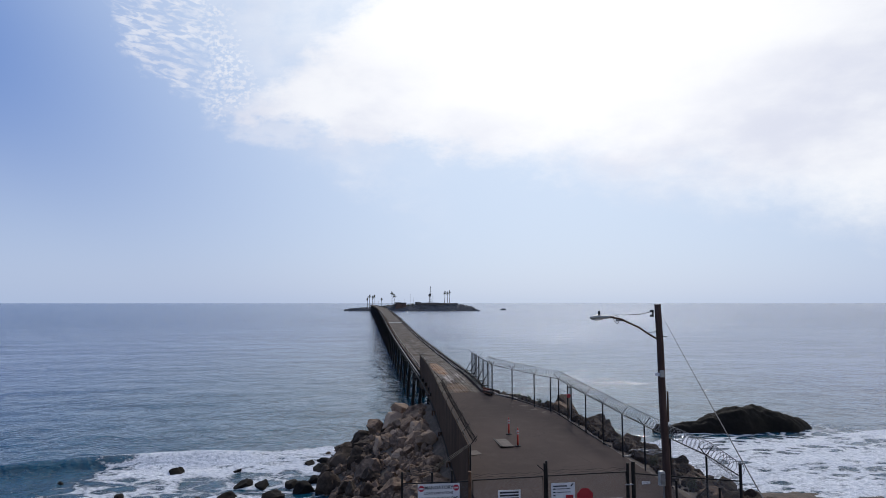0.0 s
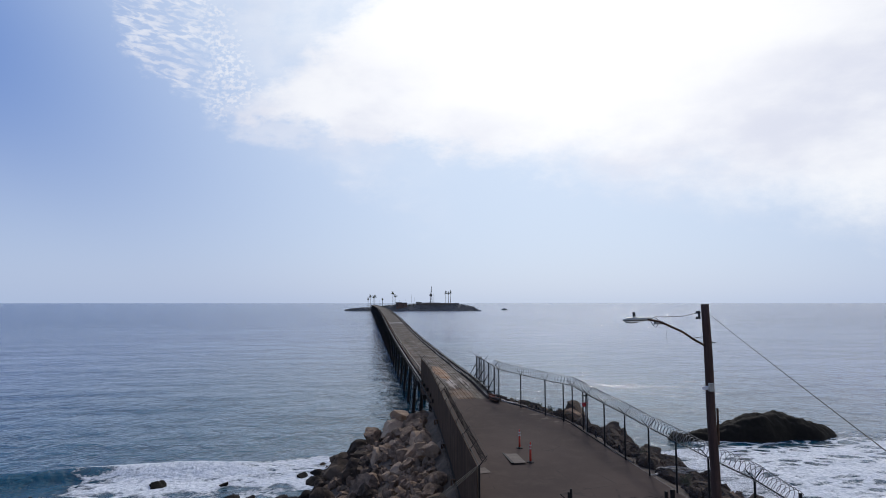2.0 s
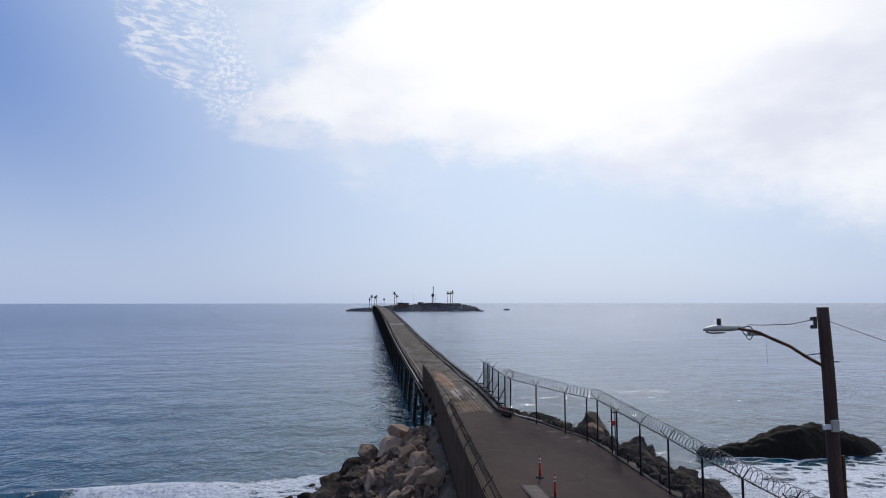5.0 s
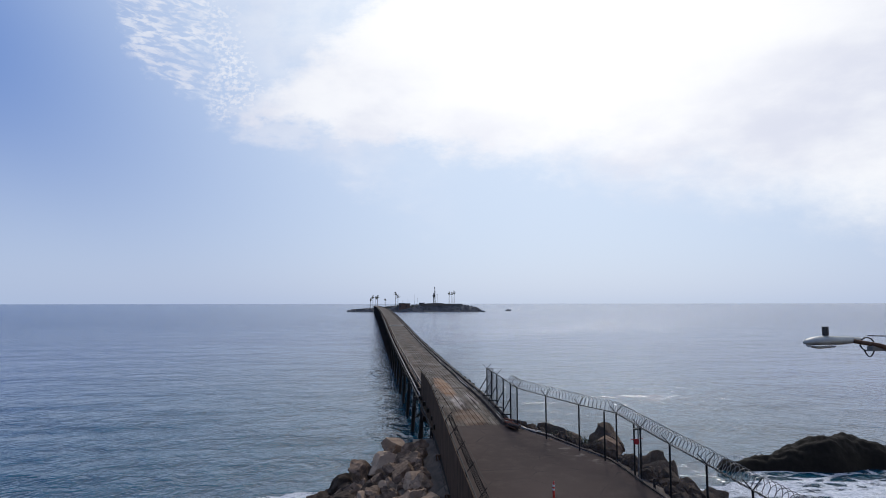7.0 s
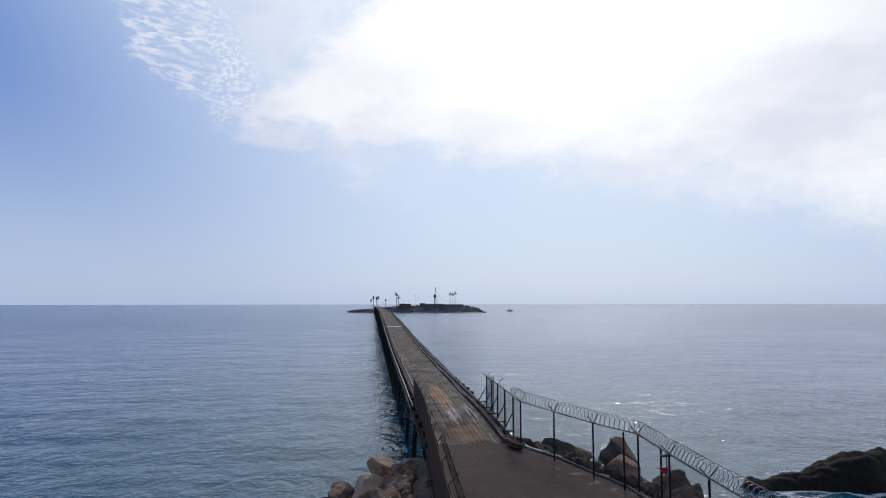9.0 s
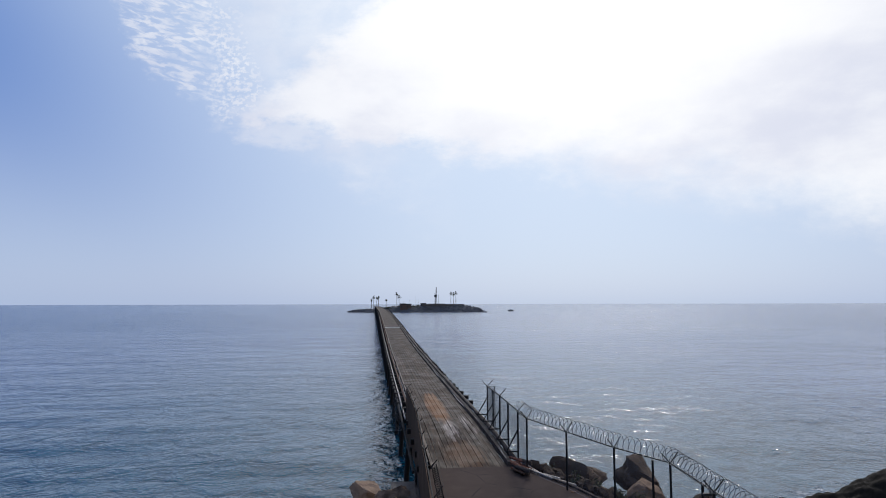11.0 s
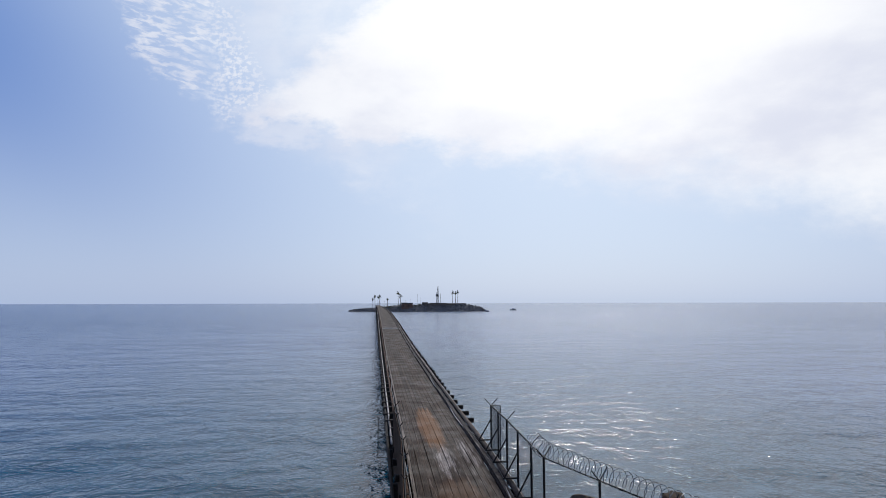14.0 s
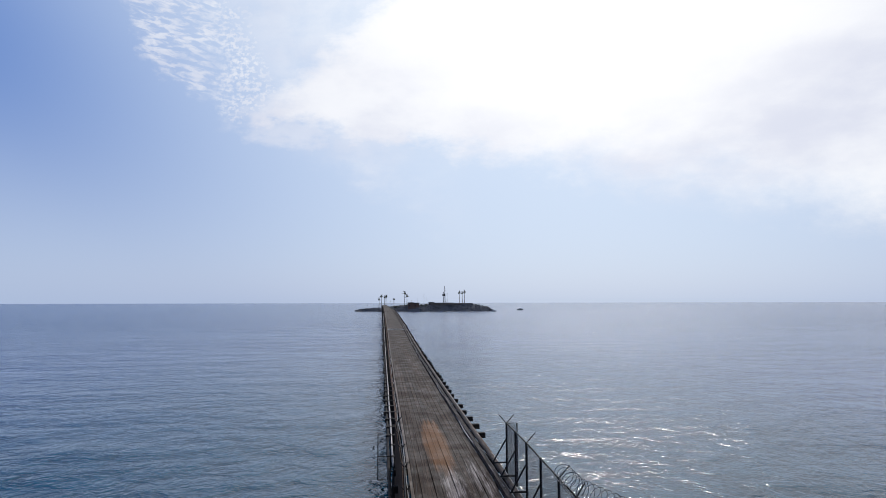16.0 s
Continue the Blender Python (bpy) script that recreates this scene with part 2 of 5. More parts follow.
def m_sea(n, pos):
    """Open water: long swell, wind chop and ripples; white water where the foam attribute says so."""
    foam = n.add("ShaderNodeAttribute", attribute_name="foam").outputs["Fac"]
    shal = n.add("ShaderNodeAttribute", attribute_name="shallow").outputs["Fac"]
    s_y = n.math("MAXIMUM", n.dot(pos, (0, 1, 0)), 40.0)
    wide = n.noise(n.scaled(pos, (0.25, 1, 1)), 0.012, 4, 0.55)
    deep = n.mix(n.smooth(wide, 0.35, 0.65), (0.003, 0.050, 0.165), (0.004, 0.060, 0.185))
    deep = n.mix(shal, deep, (0.002, 0.058, 0.092))
    # heights in metres
    swell = n.noise(n.scaled(pos, (0.55, 1, 1)), 0.085, 2, 0.5)
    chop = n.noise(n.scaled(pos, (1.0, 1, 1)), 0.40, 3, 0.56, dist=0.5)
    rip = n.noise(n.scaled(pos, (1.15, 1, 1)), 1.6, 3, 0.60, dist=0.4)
    gust = n.smooth(n.noise(n.scaled(pos, (0.3, 1, 1)), 0.028, 4, 0.6), 0.34, 0.66, 0.65, 1.15)
    h = n.math("ADD", n.math("MULTIPLY", chop, 0.56), n.math("MULTIPLY", rip, 0.145))
    h = n.math("ADD", n.math("MULTIPLY", h, gust), n.math("MULTIPLY", swell, 1.1))
    fade = n.smooth(s_y, 90.0, 420.0, 0.77, 1.4)
    nrm = n.bump(n.math("MULTIPLY", h, fade), 1.0, 1.0)
    # troughs painted darker in the base colour to bring out the ripples
    trough_shade = n.smooth(n.math("ADD", n.math("MULTIPLY", chop, 0.65), n.math("MULTIPLY", rip, 0.35)), 0.40, 0.60)
    deep = n.mix(trough_shade, n.mix(0.5, deep, (0.001, 0.014, 0.030)), deep)
    # foam: torn sheets with laced holes
    bent = n.mix(0.30, pos, n.add("ShaderNodeTexNoise", inp={"Vector": pos, "Scale": 0.7, "Detail": 5.0, "Roughness": 0.6}).outputs[1])
    lace = n.add("ShaderNodeTexVoronoi", feature="DISTANCE_TO_EDGE", inp={"Vector": n.scaled(bent, (0.6, 1, 1)), "Scale": 0.9})
    web = n.smooth(lace.outputs[0], 0.22, 0.0)
    blot = n.noise(n.scaled(pos, (0.45, 1, 1)), 0.36, 7, 0.66)
    speck = n.noise(n.scaled(pos, (0.8, 1, 1)), 3.6, 5, 0.72)
    k = n.math("ADD", n.math("MULTIPLY", n.math("SUBTRACT", blot, 0.5), 1.7), n.math("MULTIPLY", n.math("SUBTRACT", speck, 0.5), 0.9))
    k = n.math("ADD", k, n.math("MULTIPLY", n.math("SUBTRACT", web, 0.45), 0.42))
    cov = n.smooth(n.math("ADD", foam, n.math("MULTIPLY", k, 0.62)), 0.50, 0.72)
    cov = n.math("MULTIPLY", cov, n.smooth(foam, 0.04, 0.16))
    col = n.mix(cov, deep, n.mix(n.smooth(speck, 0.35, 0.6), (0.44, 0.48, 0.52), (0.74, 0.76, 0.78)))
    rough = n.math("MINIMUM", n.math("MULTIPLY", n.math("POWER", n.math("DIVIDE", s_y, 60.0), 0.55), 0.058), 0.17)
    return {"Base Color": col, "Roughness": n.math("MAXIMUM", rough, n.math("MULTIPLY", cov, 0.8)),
            "Normal": n.bump(n.math("MULTIPLY", cov, n.math("ADD", speck, blot)), 0.7, 0.35, nrm), "IOR": 1.333}


def m_mesh(name, cover, colour, cell=0.055):
    """Woven wire: open diamonds."""
    m = bpy.data.materials.new(name)
    m.use_nodes = True
    n = Nodes(m.node_tree)
    uv = n.add("ShaderNodeTexCoord").outputs["UV"]
    s = n.add("ShaderNodeSeparateXYZ", inp={0: uv})
    a = n.math("PINGPONG", n.math("ADD", s.outputs[0], s.outputs[1]), cell / 2)
    b = n.math("PINGPONG", n.math("SUBTRACT", s.outputs[0], s.outputs[1]), cell / 2)
    w = cell / 2 * cover
    wire = n.math("MAXIMUM", n.math("LESS_THAN", a, w), n.math("LESS_THAN", b, w))
    p = n.add("ShaderNodeBsdfPrincipled", inp={"Base Color": (*colour, 1), "Roughness": 0.55, "Metallic": 0.5})
    t = n.add("ShaderNodeBsdfTransparent")
    mx = n.add("ShaderNodeMixShader", inp={0: wire, 1: t.outputs[0], 2: p.outputs[0]})
    o = n.add("ShaderNodeOutputMaterial")
    m.node_tree.links.new(mx.outputs[0], o.inputs[0])
    return m


def m_screen(n, pos):
    """Dark privacy slats woven in the wire."""
    s = n.add("ShaderNodeSeparateXYZ", inp={0: pos})
    strip = n.noise(n.scaled(pos, (1, 9.0, 0.25)), 1.0, 4, 0.6)
    stain = n.noise(pos, 0.8, 5, 0.6)
    wave = n.math("PINGPONG", s.outputs[1], 0.045)
    col = n.mix(n.smooth(strip, 0.3, 0.7), (0.042, 0.0255, 0.0170), (0.104, 0.066, 0.044))
    col = n.mix(n.smooth(stain, 0.5, 0.75, 0.0, 0.5), col, (0.128, 0.088, 0.062))
    return {"Base Color": col, "Roughness": 0.9, "Specular IOR Level": 0.06, "Normal": n.bump(wave, 0.6, 0.02)}


ASPHALT = material("asphalt", m_asphalt)
DECK = material("deck_timber", m_deck)
DAMPROCK = material("damp_stone", m_rock(False, True))
ROCK, WETROCK = material("boulder_stone", m_rock(False)), material("wet_stone", m_rock(True))
SOIL = material("shore_soil", m_soil)
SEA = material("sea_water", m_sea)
# island stone: its grey has the distance haze mixed into the colour
ARMOUR = worn("haze_grey_stone", (0.080, 0.080, 0.080), (0.195, 0.19, 0.185), 0.35, 3.0, 0.9, 0, 0.6, 0.3, obj=False)
SCREEN = material("privacy_screen", m_screen)
WIRE_OPEN = m_mesh("chain_link", 0.09, (0.16, 0.165, 0.17))
WIRE_DENSE = m_mesh("dense_mesh", 0.24, (0.10, 0.10, 0.105))
TIMBER = worn("old_timber", (0.045, 0.034, 0.028), (0.125, 0.098, 0.080), 3.0, 30.0, 0.85, 0, 0.5, 0.02, (1, 1, 1))
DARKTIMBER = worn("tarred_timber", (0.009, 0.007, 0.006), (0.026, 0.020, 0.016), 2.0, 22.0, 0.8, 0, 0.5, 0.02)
POLEWOOD = worn("pole_wood", (0.050, 0.030, 0.024), (0.095, 0.058, 0.046), 2.5, 24.0, 0.85, 0, 0.5, 0.012, (3, 3, 0.25))
RUST = worn("rusty_steel", (0.085, 0.048, 0.030), (0.17, 0.095, 0.058), 5.0, 45.0, 0.8, 0.25, 0.4, 0.008)
BLACKSTEEL = worn("black_steel", (0.009, 0.0085, 0.0085), (0.021, 0.019, 0.018), 4.0, 50.0, 0.7, 0.0, 0.2, 0.004)
GALV = worn("galvanised_steel", (0.20, 0.205, 0.21), (0.33, 0.335, 0.34), 6.0, 60.0, 0.45, 0.7, 0.2, 0.004)
PALEPIPE = worn("pale_pipe", (0.28, 0.26, 0.235), (0.42, 0.395, 0.365), 3.0, 35.0, 0.6, 0.1, 0.3, 0.006)
CABLE = plain("black_cable", (0.025, 0.025, 0.027), 0.6)
LAMPGREY = worn("lamp_paint", (0.30, 0.30, 0.27), (0.44, 0.44, 0.40), 5.0, 50.0, 0.5, 0.1, 0.2, 0.003)
GLASS = plain("lamp_lens", (0.5, 0.5, 0.46), 0.2)
ORANGE = worn("orange_plastic", (0.48, 0.035, 0.020), (0.60, 0.055, 0.028), 6.0, 50.0, 0.5, 0, 0.15, 0.003)
RUBBER = plain("black_rubber", (0.022, 0.020, 0.020), 0.75)
WHITE = worn("white_sheet", (0.62, 0.62, 0.62), (0.76, 0.76, 0.75), 4.0, 50.0, 0.45, 0, 0.1, 0.002)
REDPAINT = worn("red_paint", (0.34, 0.012, 0.020), (0.44, 0.022, 0.030), 6.0, 40.0, 0.5, 0, 0.1, 0.002)
INK = plain("black_ink", (0.02, 0.02, 0.022), 0.6)
PLATE = worn("pale_board", (0.085, 0.068, 0.058), (0.13, 0.106, 0.091), 2.0, 35.0, 0.8, 0, 0.3, 0.006)
CONCRETE = worn("concrete", (0.10, 0.085, 0.070), (0.18, 0.155, 0.13), 1.2, 22.0, 0.9, 0, 0.4, 0.012)
DARKPANEL = plain("dark_panel", (0.03, 0.03, 0.032), 0.6)
BARK = worn("palm_bark", (0.10, 0.08, 0.062), (0.17, 0.14, 0.11), 2.0, 14.0, 0.9, 0, 0.4, 0.05)
FROND = worn("palm_frond", (0.035, 0.050, 0.022), (0.070, 0.085, 0.038), 1.0, 8.0, 0.7, 0, 0.2, 0.02)
SCRUB = worn("scrub_leaf", (0.035, 0.045, 0.020), (0.075, 0.080, 0.038), 1.0, 8.0, 0.8, 0, 0.2, 0.02)
REDBRICK = worn("red_brown_wall", (0.115, 0.070, 0.050), (0.19, 0.125, 0.095), 1.0, 9.0, 0.8, 0, 0.3, 0.02)
HULL = plain("boat_hull", (0.10, 0.11, 0.13), 0.5)


# ---------------------------------------------------------------- mesh helpers
class Shape:
    """Collects vertices and faces, then becomes one mesh."""

    def __init__(self):
        self.v, self.f, self.uv = [], [], {}

    def quadbox(self, x0, y0, z0, x1, y1, z1, m=None, bevel=0.0):
        b = bevel
        k = len(self.v)
        pts = []
        if b:
            for z, i in ((z0, 0), (z1 - b, 0), (z1, b)):
                pts += [(x0 + i, y0 + i, z), (x1 - i, y0 + i, z), (x1 - i, y1 - i, z), (x0 + i, y1 - i, z)]
            faces = [(3, 2, 1, 0), (8, 9, 10, 11)]
            for r in (0, 4):
                faces += [(r + i, r + (i + 1) % 4, r + 4 + (i + 1) % 4, r + 4 + i) for i in range(4)]
        else:
            for z in (z0, z1):
                pts += [(x0, y0, z), (x1, y0, z), (x1, y1, z), (x0, y1, z)]
            faces = [(3, 2, 1, 0), (4, 5, 6, 7)] + [(i, (i + 1) % 4, 4 + (i + 1) % 4, 4 + i) for i in range(4)]
        self.v += [tuple(m @ Vector(p)) if m else p for p in pts]
        self.f += [tuple(k + i for i in f) for f in faces]
        return self

    def tube(self, pts, r, sides=6, caps=True):
        """A swept round bar; r is one radius or one for each point."""
        pts = [Vector(p) for p in pts]
        rad = r if isinstance(r, (list, tuple)) else [r] * len(pts)
        k = len(self.v)
        up = None
        for i, p in enumerate(pts):
            t = (pts[min(i + 1, len(pts) - 1)] - pts[max(i - 1, 0)]).normalized()
            if up is None:
                up = Vector((0, 0, 1)) if abs(t.z) < 0.9 else Vector((1, 0, 0))
            a = t.cross(up).normalized()
            up = a.cross(t).normalized()
            for j in range(sides):
                an = 2 * math.pi * j / sides
                self.v.append(tuple(p + (a * math.cos(an) + up * math.sin(an)) * rad[i]))
        for i in range(len(pts) - 1):
            for j in range(sides):
                q = k + i * sides
                self.f.append((q + j, q + (j + 1) % sides, q + sides + (j + 1) % sides, q + sides + j))
        if caps:
            self.f.append(tuple(k + j for j in reversed(range(sides))))
            e = k + (len(pts) - 1) * sides
            self.f.append(tuple(e + j for j in range(sides)))
        return self

    def quad(self, a, b, c, d):
        k = len(self.v)
        self.v += [tuple(a), tuple(b), tuple(c), tuple(d)]
        self.f.append((k, k + 1, k + 2, k + 3))
        return self

    def mesh(self, name, mat, smooth=False):
        me = bpy.data.meshes.new(name)
        me.from_pydata(self.v, [], self.f)
        me.materials.append(mat)
        if smooth:
            me.polygons.foreach_set("use_smooth", [True] * len(me.polygons))
        me.update()
        return me


def part(name, shape, mat, parent, label="", smooth=False):
    me = shape if isinstance(shape, bpy.types.Mesh) else shape.mesh(name, mat, smooth)
    ob = new(name, me)
    ob.parent = parent
    if label:
        ob["label"] = label
    return ob


def thing(name, label, category, at=(0, 0, 0), group="", kind=""):
    ob = new(name)
    ob.empty_display_size = 0.2
    ob.location = at
    return tagged(ob, label, category, group, kind)


def local(parent, shape):
    """Moves a shape given in world metres into its parent's place."""
    o = parent.location
    shape.v = [(x - o.x, y - o.y, z - o.z) for x, y, z in shape.v]
    return shape


def uv_plane(me, coords):
    layer = me.uv_layers.new(name="UVMap")
    for poly in me.polygons:
        for li in poly.loop_indices:
            layer.data[li].uv = coords[me.loops[li].vertex_index]


# ---------------------------------------------------------------- levels and lines of the plan
ROAD_Y = [-400, 20, 26, 30, 38, 45, 50, 54.7, 60, 64, 75, 90, 115, 135, 158, 174, 200, 230, 257, 312, 450, 885]
ROAD_Z = [4.4, 4.65, 4.7, 4.9, 5.08, 5.25, 5.5, 5.72, 5.95, 6.08, 6.08, 6.15, 6.38, 6.72, 7.25, 7.68, 8.3, 8.9, 9.4, 10.0, 10.0, 8.8]


def level(y):
    """Height of road and deck, with the corners of the profile rounded."""
    w = 1.2 if y < 70 else 6.0
    return float(np.mean(np.interp([y - w, y - w / 2, y, y + w / 2, y + w], ROAD_Y, ROAD_Z)))


def left_line(y):
    return float(np.interp(y, [20, 31, 59, 67], [-3.4, -3.02, -2.0, -2.14]))


def right_line(y):
    return float(np.interp(y, [20, 36, 42, 45.5, 47.2, 48.6, 51.3, 53.8, 54.7], [6.7, 6.6, 6.45, 6.45, 6.3, 5.6, 4.6, 3.2, 2.6]))


DECK_Y0, DECK_Y1, DECK_L, DECK_R = 54.7, 872.0, -1.42, 2.23


def left_foot(y):
    """Where the foot of the screened fence meets the bank."""
    return float(np.interp(y, [24, 30, 36, 38, 42, 47, 52, 60], [3.3, 3.35, 3.6, 3.8, 4.2, 4.5, 4.85, 4.6]))


def smoothstep(x, a, b):
    t = min(1, max(0, (x - a) / (b - a)))
    return t * t * (3 - 2 * t)


def shore(x):
    """Line y at which the beach meets the water, away from the causeway."""
    return 44.5 + 3.0 * math.sin(x * 0.11 + 0.6) - 0.06 * abs(x)


def ground_level(x, y):
    hgt = level(min(y, 56.0)) - 0.12
    # beach and sea bed
    s = shore(x)
    bed = float(np.interp(y - s, [-60, -22, -8, 0, 6, 30], [4.5, 4.0, 1.1, -0.05, -0.7, -2.5]))
    if y < 24:
        bed = max(bed, float(np.interp(y, [10, 24], [hgt - 0.3, bed])))
    dl, dr, de = left_line(y) + 0.45 - x, x - right_line(y) - 0.5, y - 55.5
    dr -= 0.3
    if dl > 0:
        hgt = min(hgt, left_foot(y) - 0.06)
    fall = max(max(dl - 0.5, 0) * 0.56, max(dr, 0) * (0.46 if y > 30 else 0.3), max(de, 0) * 1.1)
    bank = hgt - fall - (0.06 if fall > 0 else 0)
    z = max(bed, bank)
    if fall > 0:
        z += 0.30 * noise.noise(Vector((x * 0.5, y * 0.5, 0))) + 0.12 * noise.noise(Vector((x * 1.7, y * 1.7, 3)))
    return z


def axis(fine0, fine1, step, lo, hi, grow=1.25):
    a = list(np.arange(fine0, fine1 + 1e-6, step))
    s, v = step, fine1
    while v < hi:
        s *= grow
        v = min(hi, v + s)
        a.append(v)
    s, v = step, fine0
    while v > lo:
        s *= grow
        v = max(lo, v - s)
        a.insert(0, v)
    return [float(q) for q in a]


def sheet(name, xs, ys, height, mat):
    verts = [(x, y, height(x, y)) for y in ys for x in xs]
    w = len(xs)
    faces = [(j * w + i, j * w + i + 1, (j + 1) * w + i + 1, (j + 1) * w + i) for j in range(len(ys) - 1) for i in range(w - 1)]
    me = bpy.data.meshes.new(name)
    me.from_pydata(verts, [], faces)
    me.polygons.foreach_set("use_smooth", [True] * len(faces))
    me.materials.append(mat)
    me.update()
    return new(name, me)


# ---------------------------------------------------------------- ground, sea, road
ground = sheet("ground", axis(-22, 22, 0.5, -2500, 2500, 1.35), axis(22, 62, 0.5, -2500, 75, 1.35), ground_level, SOIL)
tagged(ground, "brown rocky soil and sand of the shore", "ground", kind="structure")

SEA_ROCK = (33.0, 62.8)


def foam_at(x, y):
    """How much white water lies here, 0 to 1."""
    f = 0.0
    wob = 1.6 * noise.noise(Vector((x * 0.09, y * 0.09, 5)))
    if x < -4:
        # breaker running in on the left shore, broken only beside the bank
        front = 58.2 + 0.12 * (x + 22) + wob
        broken = smoothstep(x, -32, -26)
        f = max(f, (0.16 + 0.64 * broken) * smoothstep(y, front - 12, front - 4) * (1 - smoothstep(y, front - 0.3, front + 1.5)) * smoothstep(-x, 8, 12))
        f = max(f, (0.40 + 0.14 * broken) * (1 - smoothstep(y, front - 6, front - 1)) * (1 - smoothstep(-x, 60, 75)))
        d = math.hypot((x + 10.5) / 1.2, y - 55.5)
        f = max(f, 0.80 * (1 - smoothstep(d, 3.0, 7.5)))
        # a short crest breaking farther out
        f = max(f, 0.50 * math.exp(-((x + 45) / 3.5) ** 2 - ((y - 62.5 - 0.08 * (x + 45)) / 0.5) ** 2))
    if x > 4:
        back = 59.5 + wob + 0.06 * (x - 30)
        f = max(f, (0.74 + 0.20 * noise.noise(Vector((x * 0.12, y * 0.35, 6)))) * (1 - smoothstep(y, back - 2, back + 2.5)) * smoothstep(x, 8, 14) * (1 - smoothstep(x, 60, 85)))
        d = math.hypot((x - 33) / 2.2, y - 62.5)
        f = max(f, 0.52 * (1 - smoothstep(d, 4.0, 7.5)))
    return f


def sea_height(x, y):
    near = 1 - smoothstep(y, 92, 124)
    z = near * (0.10 * noise.noise(Vector((x * 0.08, y * 0.22, 1))) + 0.07 * noise.noise(Vector((x * 0.3, y * 0.5, 8))))
    if x < -6:
        c = 57.0 + 0.12 * (x + 22) + 1.6 * noise.noise(Vector((x * 0.09, 5.0, 5)))
        z += 0.85 * smoothstep(-x, 12, 24) * (1 - smoothstep(-x, 40, 70)) * math.exp(-((y - c) / (1.1 if y < c else 2.0)) ** 2)
    return z + 0.10 * foam_at(x, y) * (1 + noise.noise(Vector((x * 0.9, y * 0.9, 2))))


SX, SY = axis(-62, 62, 0.8, -5000, 5000, 1.16), axis(36, 128, 0.8, -60, 5000, 1.12)
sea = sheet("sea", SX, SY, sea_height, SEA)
tagged(sea, "blue grey sea with small waves and white surf near the shore", "sea", kind="structure")
for attr, fn in (("foam", foam_at), ("shallow", lambda x, y: (1 - smoothstep(y, 60, 260)) * (1 - smoothstep(abs(x), 25, 95)))):
    a = sea.data.attributes.new(attr, "FLOAT", "POINT")
    a.data.foreach_set("value", [fn(v.co.x, v.co.y) for v in sea.data.vertices])

sh = Shape()
ys = list(np.arange(18, 54.71, 0.6)) + [54.7]
ys = [-60, -30, 0, 10] + ys
for y in ys:
    l, r, z = left_line(y) + 0.06, right_line(y), level(y)
    for i in range(13):
        x = l + (r - l) * i / 12
        sh.v.append((x, y, z + 0.03 * math.sin(math.pi * i / 12)))
    sh.v += [(r + 0.02, y, z - 0.35), (l - 0.02, y, z - 0.35)]
for j in range(len(ys) - 1):
    for i in range(15):
        a, b = j * 15 + i, j * 15 + (i + 1) % 15
        sh.f.append((a, b, b + 15, a + 15))
sh.f.append(tuple(range(15))[::-1])
sh.f.append(tuple((len(ys) - 1) * 15 + i for i in range(15)))
road = new("road", sh.mesh("road", ASPHALT, False))
tagged(road, "dark grey worn asphalt road with dusty verge", "road", kind="structure")


# ---------------------------------------------------------------- boulders
def boulder_mesh(name, seed, mat, cuts=10, sub=3):
    """An angular block: a ball cut by random planes, then roughened."""
    rng = random.Random(seed)
    bm = bmesh.new()
    bmesh.ops.create_icosphere(bm, subdivisions=sub, radius=1.0)
    planes = []
    turned = Euler((rng.uniform(0, 6), rng.uniform(0, 6), rng.uniform(0, 6))).to_matrix()
    for k in range(6):
        side = Vector([(1 if k % 2 else -1) if k // 2 == q else rng.uniform(-0.35, 0.35) for q in range(3)]).normalized()
        planes.append((turned @ side, rng.uniform(0.56, 0.84)))
    for _ in range(cuts):
        d = Vector((rng.uniform(-1, 1), rng.uniform(-1, 1), rng.uniform(-1, 1))).normalized()
        planes.append((d, rng.uniform(0.50, 0.78)))
    for v in bm.verts:
        for d, lim in planes:
            over = v.co.dot(d) - lim
            if over > 0:
                v.co -= d * over * 0.98
        o = v.co.normalized()
        v.co += o * (0.12 * noise.noise(v.co * 1.7 + Vector((seed, 0, 0))) + 0.07 * noise.noise(v.co * 5 + Vector((0, seed, 0))) + 0.045 * noise.noise(v.co * 10 + Vector((0, 0, seed))))
    me = bpy.data.meshes.new(name)
    bm.to_mesh(me)
    bm.free()
    me.materials.append(mat)
    me.polygons.foreach_set("use_smooth", [True] * len(me.polygons))
    me.set_sharp_from_angle(angle=radians(26))
    return me


PALE = [boulder_mesh("boulder", s, ROCK, 13, 4) for s in range(1, 11)]
DARK = [boulder_mesh("boulder", s + 20, DAMPROCK, 13, 4) for s in range(1, 8)]
BLACK = [boulder_mesh("boulder", s + 40, WETROCK) for s in range(1, 4)]
rock_rng = random.Random(7)


def boulder(x, y, z, size, wet, squash=(1, 1, 1), group="riprap boulders", label=""):
    me = rock_rng.choice(BLACK if "surf" in label else DARK if wet else PALE)
    ob = new("boulder", me)
    s = [size * q * rock_rng.uniform(0.85, 1.2) for q in squash]
    ob.matrix_world = Matrix.LocRotScale((x, y, z), Euler([rock_rng.uniform(-0.5, 0.5), rock_rng.uniform(-0.5, 0.5), rock_rng.uniform(0, 6.3)]), s)
    return tagged(ob, label or ("dark wet boulder at the waterline of the bank" if wet else "brown grey angular boulder on the bank"), "boulder", group)


